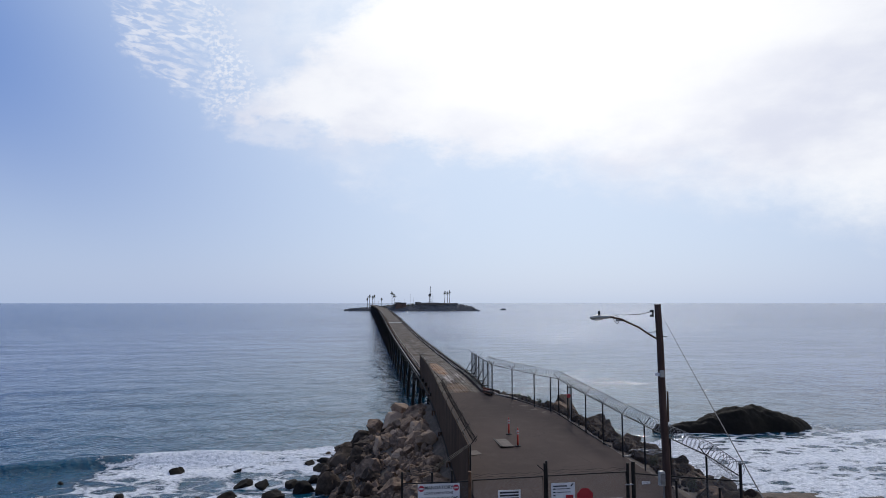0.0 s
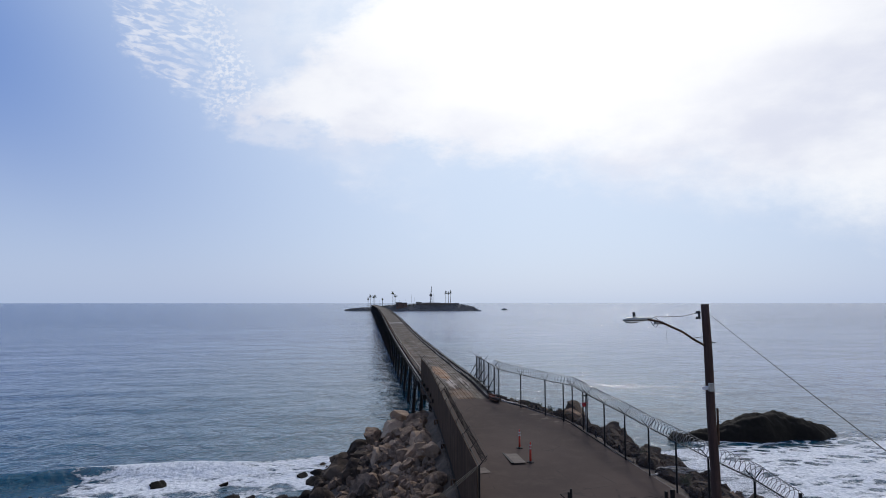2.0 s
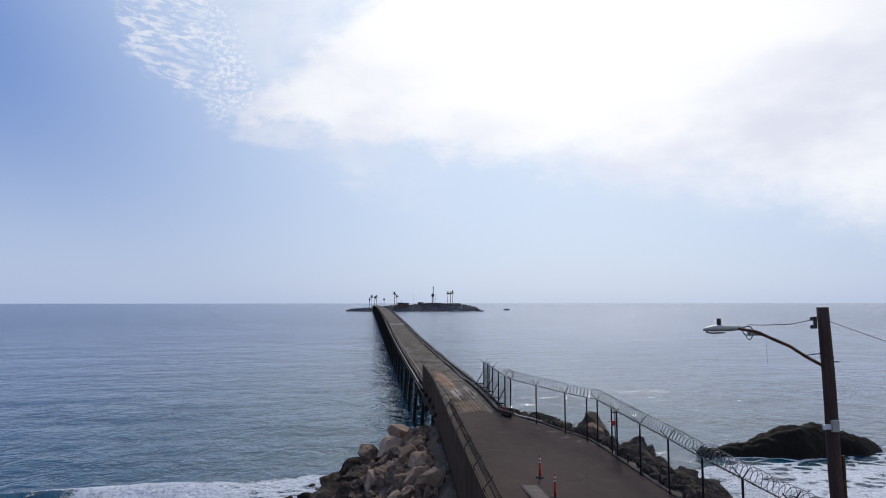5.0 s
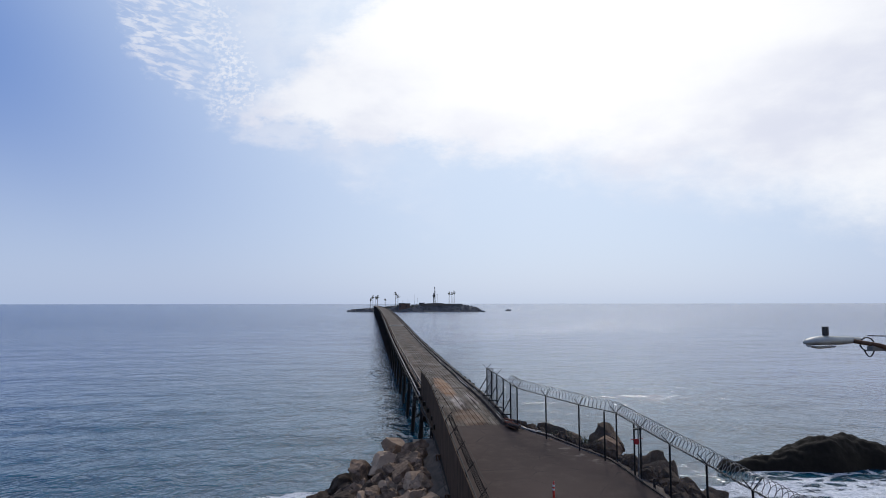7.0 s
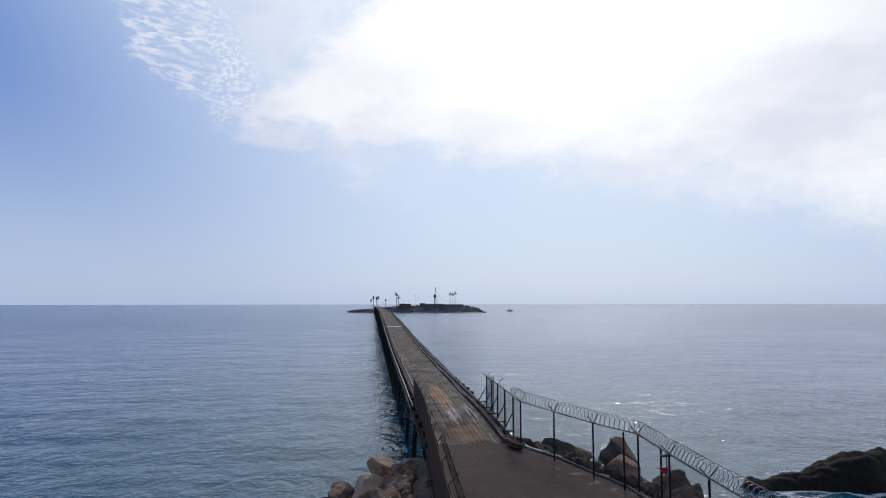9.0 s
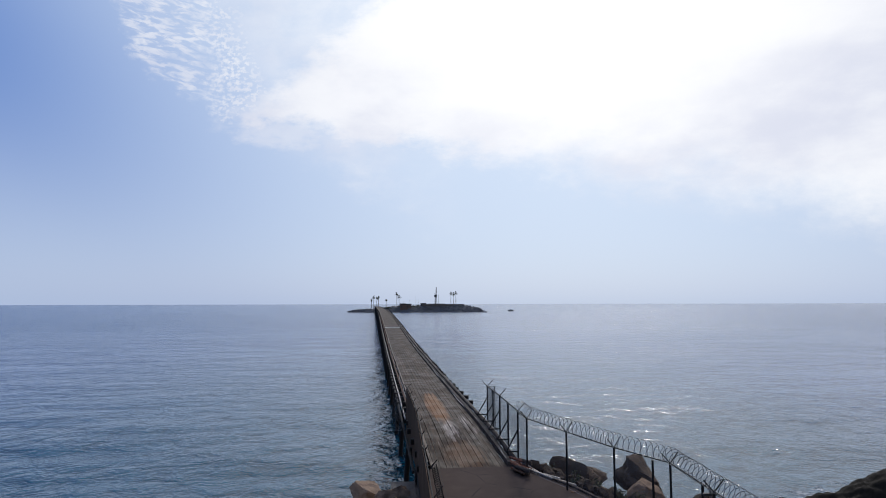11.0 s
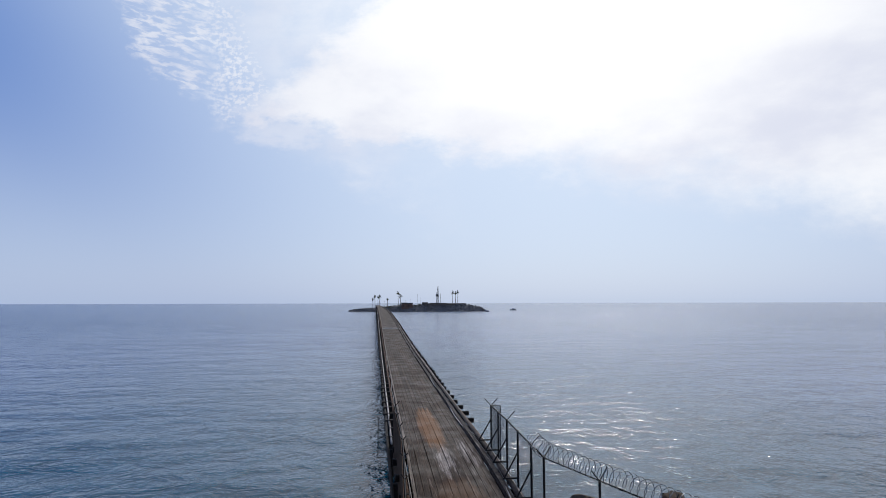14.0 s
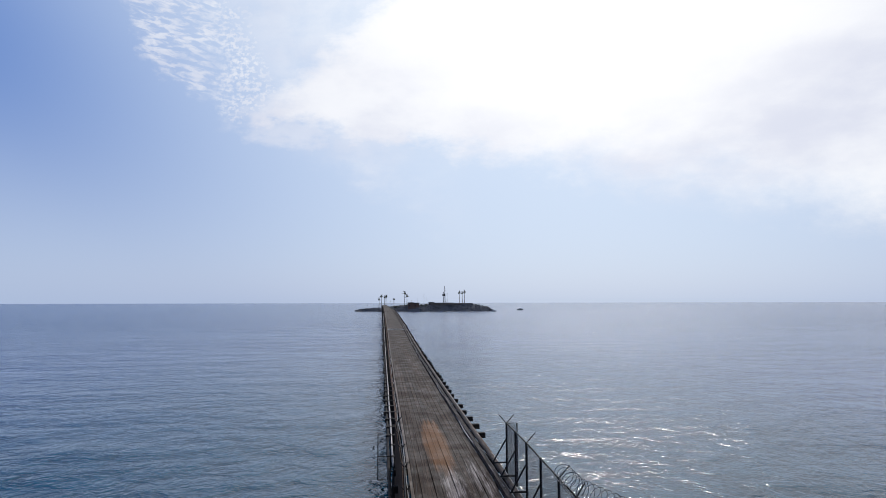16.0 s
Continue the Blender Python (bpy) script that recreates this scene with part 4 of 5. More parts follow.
def entrance():
    gy = 26.0
    g = thing("entrance_gate", "closed double gate of black tube and chain link across the road", "gate", (-0.8, gy, 4.7))
    loc = lambda s: local(g, s)
    for a, b, ta, tb in ((-3.72, -0.86, 6.70, 6.74), (-0.66, 2.66, 6.76, 6.80)):
        leaf = part("gate_leaf", loc(Shape().tube([(a, gy, 4.85), (a, gy, ta), (b, gy, tb), (b, gy, 4.85), (a, gy, 4.85)], 0.03, 6)), BLACKSTEEL, g)
        part("mid_rail", loc(Shape().tube([(a, gy, 5.75), (b, gy, 5.75)], 0.022, 6)), BLACKSTEEL, leaf)
        o = g.location
        wire_panel("wire_mesh", leaf, (a - o.x, 0, 4.85 - o.z, ta - o.z), (b - o.x, 0, 4.85 - o.z, tb - o.z), WIRE_OPEN)
        for k in range(2):
            n = 18
            pts = [(a + (b - a) * i / n, gy + 0.05 * math.sin(i * 2.1 + k), ta + 0.10 + 0.10 * k + 0.03 * math.sin(i * 1.7 + k)) for i in range(n + 1)]
            part("barbed_wire", loc(Shape().tube(pts, 0.008, 3)), BLACKSTEEL, leaf)
    for x, t, r in ((-0.78, 7.26, 0.045), (-0.70, 7.36, 0.045), (2.74, 7.15, 0.06), (2.98, 7.20, 0.085), (-3.85, 7.05, 0.07)):
        part("gate_post", loc(Shape().tube([(x, gy, 4.3), (x, gy, t)], r, 8)), BLACKSTEEL if x != -3.85 else RUST, g)
    part("wire_arm", loc(Shape().tube([(-0.8, gy, 6.95), (-1.08, gy, 7.2)], 0.02, 5)), BLACKSTEEL, g)
    for z in (5.2, 6.3):
        part("hinge", loc(Shape().tube([(2.62, gy - 0.04, z), (3.0, gy - 0.04, z)], 0.03, 6)), GALV, g)
    # wing fence on the landward side
    w = thing("wing_fence", "dark wire wing fence beside the gate", "fence", (-5.2, 26.4, 4.6))
    for x, t in ((-6.5, 7.0), (-5.3, 6.95), (-4.5, 7.0)):
        part("post", local(w, Shape().tube([(x, 26.4, 4.1), (x, 26.4, t)], 0.04, 8)), BLACKSTEEL, w)
    part("top_rail", local(w, Shape().tube([(-6.5, 26.4, 6.55), (-3.85, 26.4, 6.55)], 0.025, 6)), BLACKSTEEL, w)
    for k in range(3):
        part("barbed_wire", local(w, Shape().tube([(-6.6, 26.4, 6.75 + 0.08 * k), (-5.2, 26.5, 6.95 + 0.09 * k), (-3.1, 30.2, 7.05 + 0.05 * k)], 0.009, 3)), BLACKSTEEL, w)
    wire_panel("wire_mesh", w, (-1.3, 0, -0.3, 1.95), (1.35, 0, -0.3, 1.95), WIRE_OPEN)
    # signs
    s, hw, hh = sign("load_limit_sign", "white board sign with black capitals and two red octagons", -5.88, -4.20, 5.55, 6.52, 26.33)
    lettering("MANDATORY", 0.185, (0, -0.003, 0.33), s, INK, 0.004)
    lettering("LOAD LIMITATIONS", 0.13, (0, -0.003, 0.12), s, INK, 0.003)
    lettering("MAXIMUM VEHICLE LOAD", 0.135, (0, -0.003, -0.08), s, INK, 0.003)
    for x in (-0.70, 0.70):
        d = part("octagon", disc_shape(x, -0.001, 0.31, 0.125, 8), REDPAINT, s, "red octagon")
        part("print_bar", Shape().quadbox(x - 0.08, -0.011, 0.28, x + 0.08, -0.0075, 0.34), WHITE, d)
    s, hw, hh = sign("notice_sign", "small white notice with rows of black print", -2.72, -1.80, 5.70, 6.28, gy - 0.06)
    bars(s, [(-0.38, 0.38, 0.2 - 0.115 * i, 0.065) for i in range(4)])
    s, hw, hh = sign("notice_sign", "white notice sheet with a red patch and black emblem", -0.53, 0.46, 5.75, 6.48, gy - 0.06)
    bars(s, [(-0.42, 0.16, 0.24, 0.05), (-0.42, -0.32, 0.13, 0.05), (-0.28, 0.3, 0.13, 0.03), (-0.42, -0.32, 0.0, 0.05), (-0.28, 0.3, 0.0, 0.03), (-0.42, -0.32, -0.12, 0.05)])
    bars(s, [(0.1, 0.42, -0.18, 0.13)], REDPAINT)
    part("emblem", Shape().quad((0.28, -0.003, 0.22), (0.36, -0.003, 0.22), (0.44, -0.003, 0.34), (0.38, -0.003, 0.32)), INK, s)
    st = thing("stop_sign", "dark red octagonal sign fixed to the gate", "sign", (0.87, gy - 0.05, 5.9), "signs on the gate")
    part("board", disc_shape(0, 0, 0, 0.36, 8, 0.012), REDPAINT, st)
    bars(st, [(-0.2, 0.2, 0.0, 0.16)], WHITE)
    s, hw, hh = sign("notice_sign", "long white notice board low on the gate", 1.30, 2.45, 5.45, 5.80, gy - 0.06)
    bars(s, [(-0.5, 0.5, 0.07 - 0.12 * i, 0.06) for i in range(2)])
    s, hw, hh = sign("small_tag", "small white tag on the return fence", 3.30, 3.66, 6.30, 6.42, 25.9)


entrance()


# ---------------------------------------------------------------- utility pole with street lamp
def utility_pole():
    px, py, zt = 3.2, 23.9, 13.66
    p = thing("utility_pole", "tall brown wooden utility pole with a street lamp arm", "pole", (px, py, 4.6))
    loc = lambda s: local(p, s)
    lean = lambda z: px + (13.66 - z) * 0.022
    zs = np.linspace(4.0, zt, 14)
    part("shaft", loc(Shape().tube([(lean(z) + 0.012 * math.sin(z * 1.7), py, z) for z in zs], [0.165 - 0.042 * (z - 4) / 9.66 for z in zs], 14)), POLEWOOD, p, "weathered brown round timber", True)
    arm = [(lean(12.35) - 0.08, py, 12.32), (2.85, py + 0.15, 12.52), (2.55, py + 0.3, 12.76), (2.2, py + 0.5, 12.95), (1.95, py + 0.60, 13.08), (1.6, py + 0.78, 13.15)]
    a = part("lamp_arm", loc(Shape().tube(arm, 0.036, 8)), RUST, p, "curved rusty steel tube", True)
    part("brace_rod", loc(Shape().tube([(lean(12.6) - 0.1, py, 12.62), (2.78, py + 0.18, 12.55)], 0.012, 5)), BLACKSTEEL, a)
    part("clamp", loc(Shape().quadbox(1.80, py + 0.62, 12.99, 2.10, py + 0.74, 13.09, None, 0.02)), GALV, a)
    # cobra-head luminaire
    def loops(rows):
        sh = Shape()
        for x, y, z, w, up, dn in rows:
            sh.v += [(x, y + 0.85 * w * math.cos(t), z + 0.75 * (up if math.sin(t) > 0 else dn) * math.sin(t)) for t in [2 * math.pi * k / 12 for k in range(12)]]
        for i in range(len(rows) - 1):
            for j in range(12):
                q = i * 12
                sh.f.append((q + j, q + (j + 1) % 12, q + 12 + (j + 1) % 12, q + 12 + j))
        sh.f += [tuple(range(12))[::-1], tuple((len(rows) - 1) * 12 + j for j in range(12))]
        return sh
    yl = py + 0.85
    head = part("luminaire", loc(loops([(1.78, yl, 13.16, 0.06, 0.06, 0.06), (1.65, yl, 13.16, 0.09, 0.08, 0.07), (1.43, yl + .02, 13.15, 0.14, 0.10, 0.09),
                                        (1.18, yl + .04, 13.15, 0.17, 0.12, 0.09), (0.98, yl + .05, 13.14, 0.16, 0.11, 0.08), (0.85, yl + .06, 13.13, 0.11, 0.07, 0.06), (0.80, yl + .06, 13.12, 0.05, 0.03, 0.03)])), LAMPGREY, p, "grey cobra-head lamp housing with rust stains", True)
    part("photocell", loc(Shape().tube([(1.18, yl + .04, 13.24), (1.18, yl + .04, 13.39)], 0.05, 8)), DARKPANEL, head)
    part("lens", loc(loops([(1.28, yl + .03, 13.06, 0.11, 0.02, 0.03), (1.03, yl + .05, 13.05, 0.13, 0.02, 0.05), (0.87, yl + .05, 13.07, 0.08, 0.02, 0.03)])), GLASS, head)
    # feed wire, loop, insulator rack
    feed = [(px - 0.15, py, 13.40), (2.6, py + 0.3, 13.27), (2.1, py + 0.55, 13.24), (1.84, py + 0.75, 13.24)]
    part("feed_wire", loc(Shape().tube(feed, 0.010, 5)), CABLE, p)
    part("feed_loop", loc(Shape().tube([(1.83 + 0.13 * math.cos(t), py + 0.76, 13.10 + 0.11 * math.sin(t)) for t in np.linspace(0, 6.2, 14)], 0.012, 5)), CABLE, p)
    part("feed_loop", loc(Shape().tube([(1.95 - 0.2 * k, py + 0.74, 13.01 - 0.12 * math.sin(3.1 * k)) for k in np.linspace(0, 1, 9)], 0.011, 5)), CABLE, p)
    part("hanging_wire", loc(Shape().tube([(2.1, py + 0.5, 12.82), (2.12, py + 0.5, 12.35)], 0.004, 4)), GALV, p)
    rack = part("insulator_rack", loc(Shape().quadbox(px - 0.24, py - 0.03, 13.18, px - 0.19, py + 0.03, 13.45)), DARKPANEL, p)
    for z in (13.22, 13.40):
        part("insulator", loc(Shape().tube([(px - 0.29, py, z - 0.04), (px - 0.29, py, z + 0.04)], [0.05, 0.035], 8)), DARKPANEL, rack)
    part("step_bolt", loc(Shape().tube([(lean(12.4), py, 12.42), (lean(12.4) + 0.30, py, 12.42)], 0.014, 5)), BLACKSTEEL, p)
    part("bracket", loc(Shape().quadbox(lean(11) - 0.32, py - 0.15, 10.95, lean(11) - 0.02, py - 0.10, 11.06, None, 0.02)), WHITE, p, "small pale bracket")
    part("bracket", loc(Shape().quadbox(lean(11) - 0.14, py - 0.2, 10.9, lean(11) + 0.02, py - 0.13, 11.16, None, 0.02)), LAMPGREY, p)
    part("conduit", loc(Shape().tube([(lean(9.9) + 0.17, py - 0.05, 9.2), (lean(9.9) + 0.17, py - 0.05, 10.35)], 0.035, 6)), RUST, p)
    part("conduit", loc(Shape().tube([(lean(6) - 0.2, py - 0.12, 4.4), (lean(7) - 0.2, py - 0.12, 7.3)], 0.03, 6)), GALV, p)
    for z0, z1, w in ((6.92, 7.44, 0.10), (6.1, 6.42, 0.10)):
        bx = part("meter_box", loc(Shape().quadbox(lean(7) - 0.3 - w, py - 0.26, z0, lean(7) - 0.3 + w, py - 0.08, z1, None, 0.02)), LAMPGREY, p, "grey steel meter box")
        part("box_lid", loc(Shape().quadbox(lean(7) - 0.3 - w * 0.8, py - 0.275, z0 + 0.05, lean(7) - 0.3 + w * 0.8, py - 0.263, z1 - 0.08)), GALV, bx)
    wire = thing("overhead_wire", "thin black service wire hanging from the pole", "wire", (px, py, 13.3))
    a, b, n = Vector((px + 0.05, py - 0.1, 13.35)), Vector((-21.9, -30.7, 9.5)), 40
    pts = [a.lerp(b, k / n) + Vector((0, 0, -1.2 * (k / n) * (1 - k / n))) for k in range(n + 1)]
    part("wire_span", local(wire, Shape().tube(pts, 0.007, 5)), CABLE, wire)


utility_pole()


# ---------------------------------------------------------------- things on the road
def delineator(x, y):
    z = level(y) + 0.03
    d = thing("traffic_delineator", "upright orange-red traffic post with white bands on a black base", "traffic post", (x, y, z), "delineator posts beside the board")
    sh = Shape().tube([(0, 0, 0.0), (0, 0, 0.035), (0, 0, 0.06), (0, 0, 0.075)], [0.21, 0.205, 0.15, 0.07], 8)
    part("rubber_base", sh, RUBBER, d)
    part("post", Shape().tube([(0, 0, 0.07), (0, 0, 0.35), (0, 0, 0.95), (0, 0, 1.0), (0, 0, 1.03)], [0.062, 0.056, 0.05, 0.03, 0.026], 12), ORANGE, d, "", True)
    part("grip", Shape().tube([(0, 0, 1.02), (0, 0, 1.06), (0, 0, 1.08)], [0.02, 0.034, 0.02], 8), ORANGE, d)
    for z0 in (0.70, 0.86):
        part("reflective_band", Shape().tube([(0, 0, z0), (0, 0, z0 + 0.085)], 0.0555, 12, False), WHITE, d, "white reflective band")


delineator(1.28, 40.6)
delineator(1.14, 37.75)


def road_board():
    """Pale board over a trench; black strip at left stands for shade in the opening."""
    b = thing("trench_board", "pale grey board lying in the road beside a black strip for trench shade", "board", (0.45, 38.95, level(39) + 0.03))
    sh = Shape()
    m = pose(0, 0, 0, -1.2, 0, 0)
    sh.quadbox(-0.30, -1.5, -0.01, 0.38, 2.2, 0.022, m, 0.008)
    part("panel", sh, PLATE, b)
    # solid black bar in place of the shaded slot
    part("trench_edge", Shape().quadbox(-0.42, -1.5, -0.015, -0.30, 2.2, 0.03, m), RUBBER, b, "solid black strip for the shade in the open trench edge")


road_board()
for x, y, w, h in ((-1.9, 36.6, 1.0, 0.9), (4.2, 52.3, 0.34, 0.22), (4.35, 50.9, 0.22, 0.16)):
    o = thing("road_patch", "thin patch on the asphalt", "patch", (x, y, level(y) + 0.03))
    part("patch_slab", Shape().quadbox(-w / 2, -h / 2, 0, w / 2, h / 2, 0.012, pose(0, 0, 0, 0.9 if y > 45 else 1.3, 0, 12)), PLATE if x < 0 else RUST, o)

for x, y in ((5.15, 50.4), (6.75, 42.6), (6.85, 39.3)):
    s = thing("stub_post", "short dark stub post at the road verge", "post", (x, y, level(y) - 0.02), "stub posts")
    part("stub", Shape().tube([(0, 0, -0.2), (0, 0, 0.42)], 0.06, 8), DARKTIMBER, s)

ring = thing("red_notice", "faded red plate hung on the fence post", "sign", (6.40, 43.62, 7.05))
part("plate", disc_shape(0, 0, 0, 0.15, 7, 0.02), REDPAINT, ring)
part("strap", Shape().tube([(-0.3, 0, 0.1), (0.32, 0, 0.14)], 0.02, 5), REDPAINT, ring)
part("back_pole", Shape().tube([(0.12, 0.05, -1.9), (0.12, 0.05, 0.75)], 0.035, 7), GALV, ring)
part("cross_piece", Shape().quadbox(-0.14, 0.0, 0.55, 0.3, 0.1, 0.62), DARKPANEL, ring)


EDGE = worn("worn_edge_board", (0.10, 0.078, 0.060), (0.26, 0.22, 0.185), 1.6, 14.0, 0.85, 0, 0.5, 0.02, (1, 0.5, 1))
REDRUST = worn("flaking_rust", (0.16, 0.055, 0.030), (0.29, 0.13, 0.085), 5.0, 40.0, 0.85, 0.1, 0.4, 0.01)


def debris():
    d = thing("rusty_debris", "heap of rusty pipe ends and broken timber at the pier corner", "debris", (2.75, 54.3, level(54.5)))
    rng = random.Random(4)
    for i in range(18):
        a, l = rng.uniform(-0.8, -0.3), rng.uniform(0.5, 1.3)
        x, y, z = rng.uniform(-0.3, 0.45), rng.uniform(-1.1, 0.9), rng.uniform(0.06, 0.30)
        part("broken_length", Shape().tube([(x - l / 2 * math.sin(a), y - l / 2 * math.cos(a), z), (x + l / 2 * math.sin(a), y + l / 2 * math.cos(a), z + rng.uniform(-0.05, 0.12))], rng.uniform(0.04, 0.10), 7), rng.choice((RUST, REDRUST, REDRUST, EDGE, REDRUST, TIMBER)), d)
    for pts in ([(3.1, 53.9, 0.1), (3.9, 52.6, 0.06), (4.7, 51.6, 0.06)], [(3.0, 54.6, 0.2), (3.5, 53.4, 0.05), (4.2, 52.4, 0.1)]):
        part("loose_pipe", Shape().tube([(x - 2.75, y - 54.3, z + level(y) - level(54.5)) for x, y, z in pts], 0.055, 6), PALEPIPE, d)
    w = thing("driftwood", "pale bleached driftwood branches on the bank", "driftwood", (7.9, 35.6, ground_level(7.9, 35.6) + 0.5))
    for i in range(8):
        a = rng.uniform(0.2, 2.6)
        pts = [(0.1 * i - 0.4, 0, 0.1 * (i % 3))]
        for k in range(4):
            q = pts[-1]
            a += rng.uniform(-0.4, 0.4)
            pts.append((q[0] + 0.35 * math.cos(a), q[1] - 0.25 * math.sin(a), q[2] + rng.uniform(-0.06, 0.1)))
        part("branch", Shape().tube(pts, [0.06, 0.05, 0.04, 0.03, 0.015], 6), PALEPIPE, w)


debris()


# ---------------------------------------------------------------- the pier
def strip(x0, x1, dz0, dz1, ya, yb, step=4.0):
    """A long bar that follows the deck's profile."""
    sh = Shape()
    n = max(1, int((yb - ya) / step))
    for i in range(n + 1):
        y = ya + (yb - ya) * i / n
        z = level(y)
        sh.v += [(x0, y, z + dz0), (x1, y, z + dz0), (x1, y, z + dz1), (x0, y, z + dz1)]
    for j in range(n):
        for i in range(4):
            a, b = j * 4 + i, j * 4 + (i + 1) % 4
            sh.f.append((a, b, b + 4, a + 4))
    sh.f += [(3, 2, 1, 0), tuple(n * 4 + i for i in range(4))]
    return sh


def run(x, dz, r, ya, yb, step=5.0, sides=7, wob=0.0, sag=0.0):
    n = int((yb - ya) / step)
    pts = []
    for i in range(n + 1):
        y = ya + (yb - ya) * i / n
        pts.append((x + wob * noise.noise(Vector((y * 0.21, x, 0))), y, level(y) + dz + sag * noise.noise(Vector((y * 0.3, x, 7)))))
    return Shape().tube(pts, r, sides)


pier = thing("pier", "long narrow timber pier on dark piles running out to the island", "pier", (0, DECK_Y0, 0))
P = lambda s: local(pier, s)
for ya, yb in ((54.8, 160), (160, 330), (330, 600), (600, DECK_Y1)):
    for x in (-1.25, 0.4, 2.05):
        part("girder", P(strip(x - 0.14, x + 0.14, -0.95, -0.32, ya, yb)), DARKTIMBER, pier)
    part("curb", P(strip(DECK_R + 0.06, DECK_R + 0.30, -0.08, 0.20, ya, yb)), TIMBER, pier, "weathered timber curb")
    part("curb", P(strip(DECK_L - 0.17, DECK_L - 0.03, -0.12, 0.06, ya, yb)), EDGE, pier, "pale worn edge board")
    part("rail_pipe", P(run(2.66, 0.30, 0.115, ya + 0.3, yb, 5.0, 8, 0.03)), TIMBER, pier, "brown grey pipe along the edge", True)
    part("rail_pipe", P(run(-2.24, -0.16, 0.062, max(ya, 66.5), yb, 5.0, 8, 0.04)), PALEPIPE, pier, "pale pipe along the edge", True)
    part("rail_pipe", P(run(-1.80, -0.18, 0.09, ya + 0.3, yb, 5.0, 8, 0.04)), RUST, pier, "rusty pipe", True)
    part("rail_pipe", P(run(-2.46, -0.26, 0.08, ya + 0.3, yb, 5.0, 8, 0.05)), DARKTIMBER, pier)
    part("rail_pipe", P(run(2.98, 0.0, 0.07, ya + 0.3, yb, 5.0, 8, 0.05)), RUST, pier)
part("cable", P(run(2.44, 0.26, 0.022, 55.5, 130, 0.9, 5, 0.16, 0.08)), CABLE, pier)
part("cable", P(run(2.36, 0.15, 0.04, 55.5, 190, 0.9, 5, 0.20, 0.06)), PALEPIPE, pier, "loose pale hose")
part("cable", P(run(-1.66, -0.05, 0.025, 56, 140, 0.9, 5, 0.14, 0.06)), PALEPIPE, pier)
# short stanchions and loose gear along the edges
for k in range(30):
    y = 56.5 + 3.1 * k
    part("pipe_saddle", P(Shape().quadbox(2.50, y - 0.09, level(y) - 0.1, 2.82, y + 0.09, level(y) + 0.24)), DARKTIMBER, pier)
for k in range(14):
    y = 88 + 9.0 * k
    part("stanchion", P(Shape().tube([(-1.75, y, level(y) - 0.3), (-1.75, y, level(y) + 0.75)], 0.035, 6)), RUST, pier)
part("cable", P(run(2.86, 0.22, 0.035, 55.5, 190, 1.1, 5, 0.12, 0.08)), PALEPIPE, pier, "loose pale hose")
part("joint_strip", P(Shape().quadbox(DECK_L, 173.4, level(174) + 0.02, DECK_R, 174.3, level(174) + 0.10)), WHITE, pier, "pale strip across the deck")
part("abutment", P(Shape().quadbox(-1.9, 53.2, 3.0, 3.0, 54.66, 5.62, None, 0.03)), CONCRETE, pier, "concrete block at the shore end")
part("abutment", P(Shape().quadbox(-3.5, 55.4, 2.6, -2.15, 57.6, 4.35, None, 0.08)), CONCRETE, pier, "concrete slab beside the first piles")

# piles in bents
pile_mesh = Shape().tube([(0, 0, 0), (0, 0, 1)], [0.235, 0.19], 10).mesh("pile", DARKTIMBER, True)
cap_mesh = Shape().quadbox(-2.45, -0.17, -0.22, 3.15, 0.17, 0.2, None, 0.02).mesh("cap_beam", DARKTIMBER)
y, k = 62.0, 0
while y < DECK_Y1 - 2:
    z = level(y) - 1.15
    for x in (-1.95, 0.4, 2.65):
        p = part("pile", pile_mesh, None, pier)
        lean = 0.05 * (x - 0.4)
        p.matrix_local = Matrix.Translation((x + lean * 1.2, y - DECK_Y0, -2.6)) @ Matrix.Rotation(-lean * 0.55, 4, "Y") @ Matrix.Diagonal((1, 1, z + 2.6, 1))
    c = part("cap_beam", cap_mesh, None, pier)
    c.matrix_local = Matrix.Translation((0, y - DECK_Y0, z))
    if k % 2 == 0 and k < 30:
        part("cross_brace", P(Shape().tube([(-1.9, y + 0.2, 1.2), (2.6, y + 0.2, z - 0.2)], 0.09, 6)), DARKTIMBER, pier)
    y += 9.1
    k += 1

# deck joists that stick out on both sides
joist_mesh = Shape().quadbox(-2.62, -0.15, -0.15, 3.55, 0.15, 0.15, None, 0.02).mesh("joist", DARKTIMBER)
rng = random.Random(11)
rest = Shape()
y, k = 55.6, 0
while y < DECK_Y1:
    m = Matrix.Translation((rng.uniform(-0.09, 0.09), y, level(y) - 0.235)) @ Matrix.Rotation(rng.uniform(-0.012, 0.012), 4, "Z") @ Matrix.Diagonal((0.86 if y < 72 else 1, 1, 1, 1))
    if k < 290:
        part("joist", joist_mesh, None, pier).matrix_local = Matrix.Translation((0, -DECK_Y0, 0)) @ m
    else:
        rest.quadbox(-2.62, -0.15, -0.15, 3.55, 0.15, 0.15, m)
    y += 2.5
    k += 1
if rest.v:
    tagged(part("far_joists", P(rest), DARKTIMBER, pier), kind="stuff")

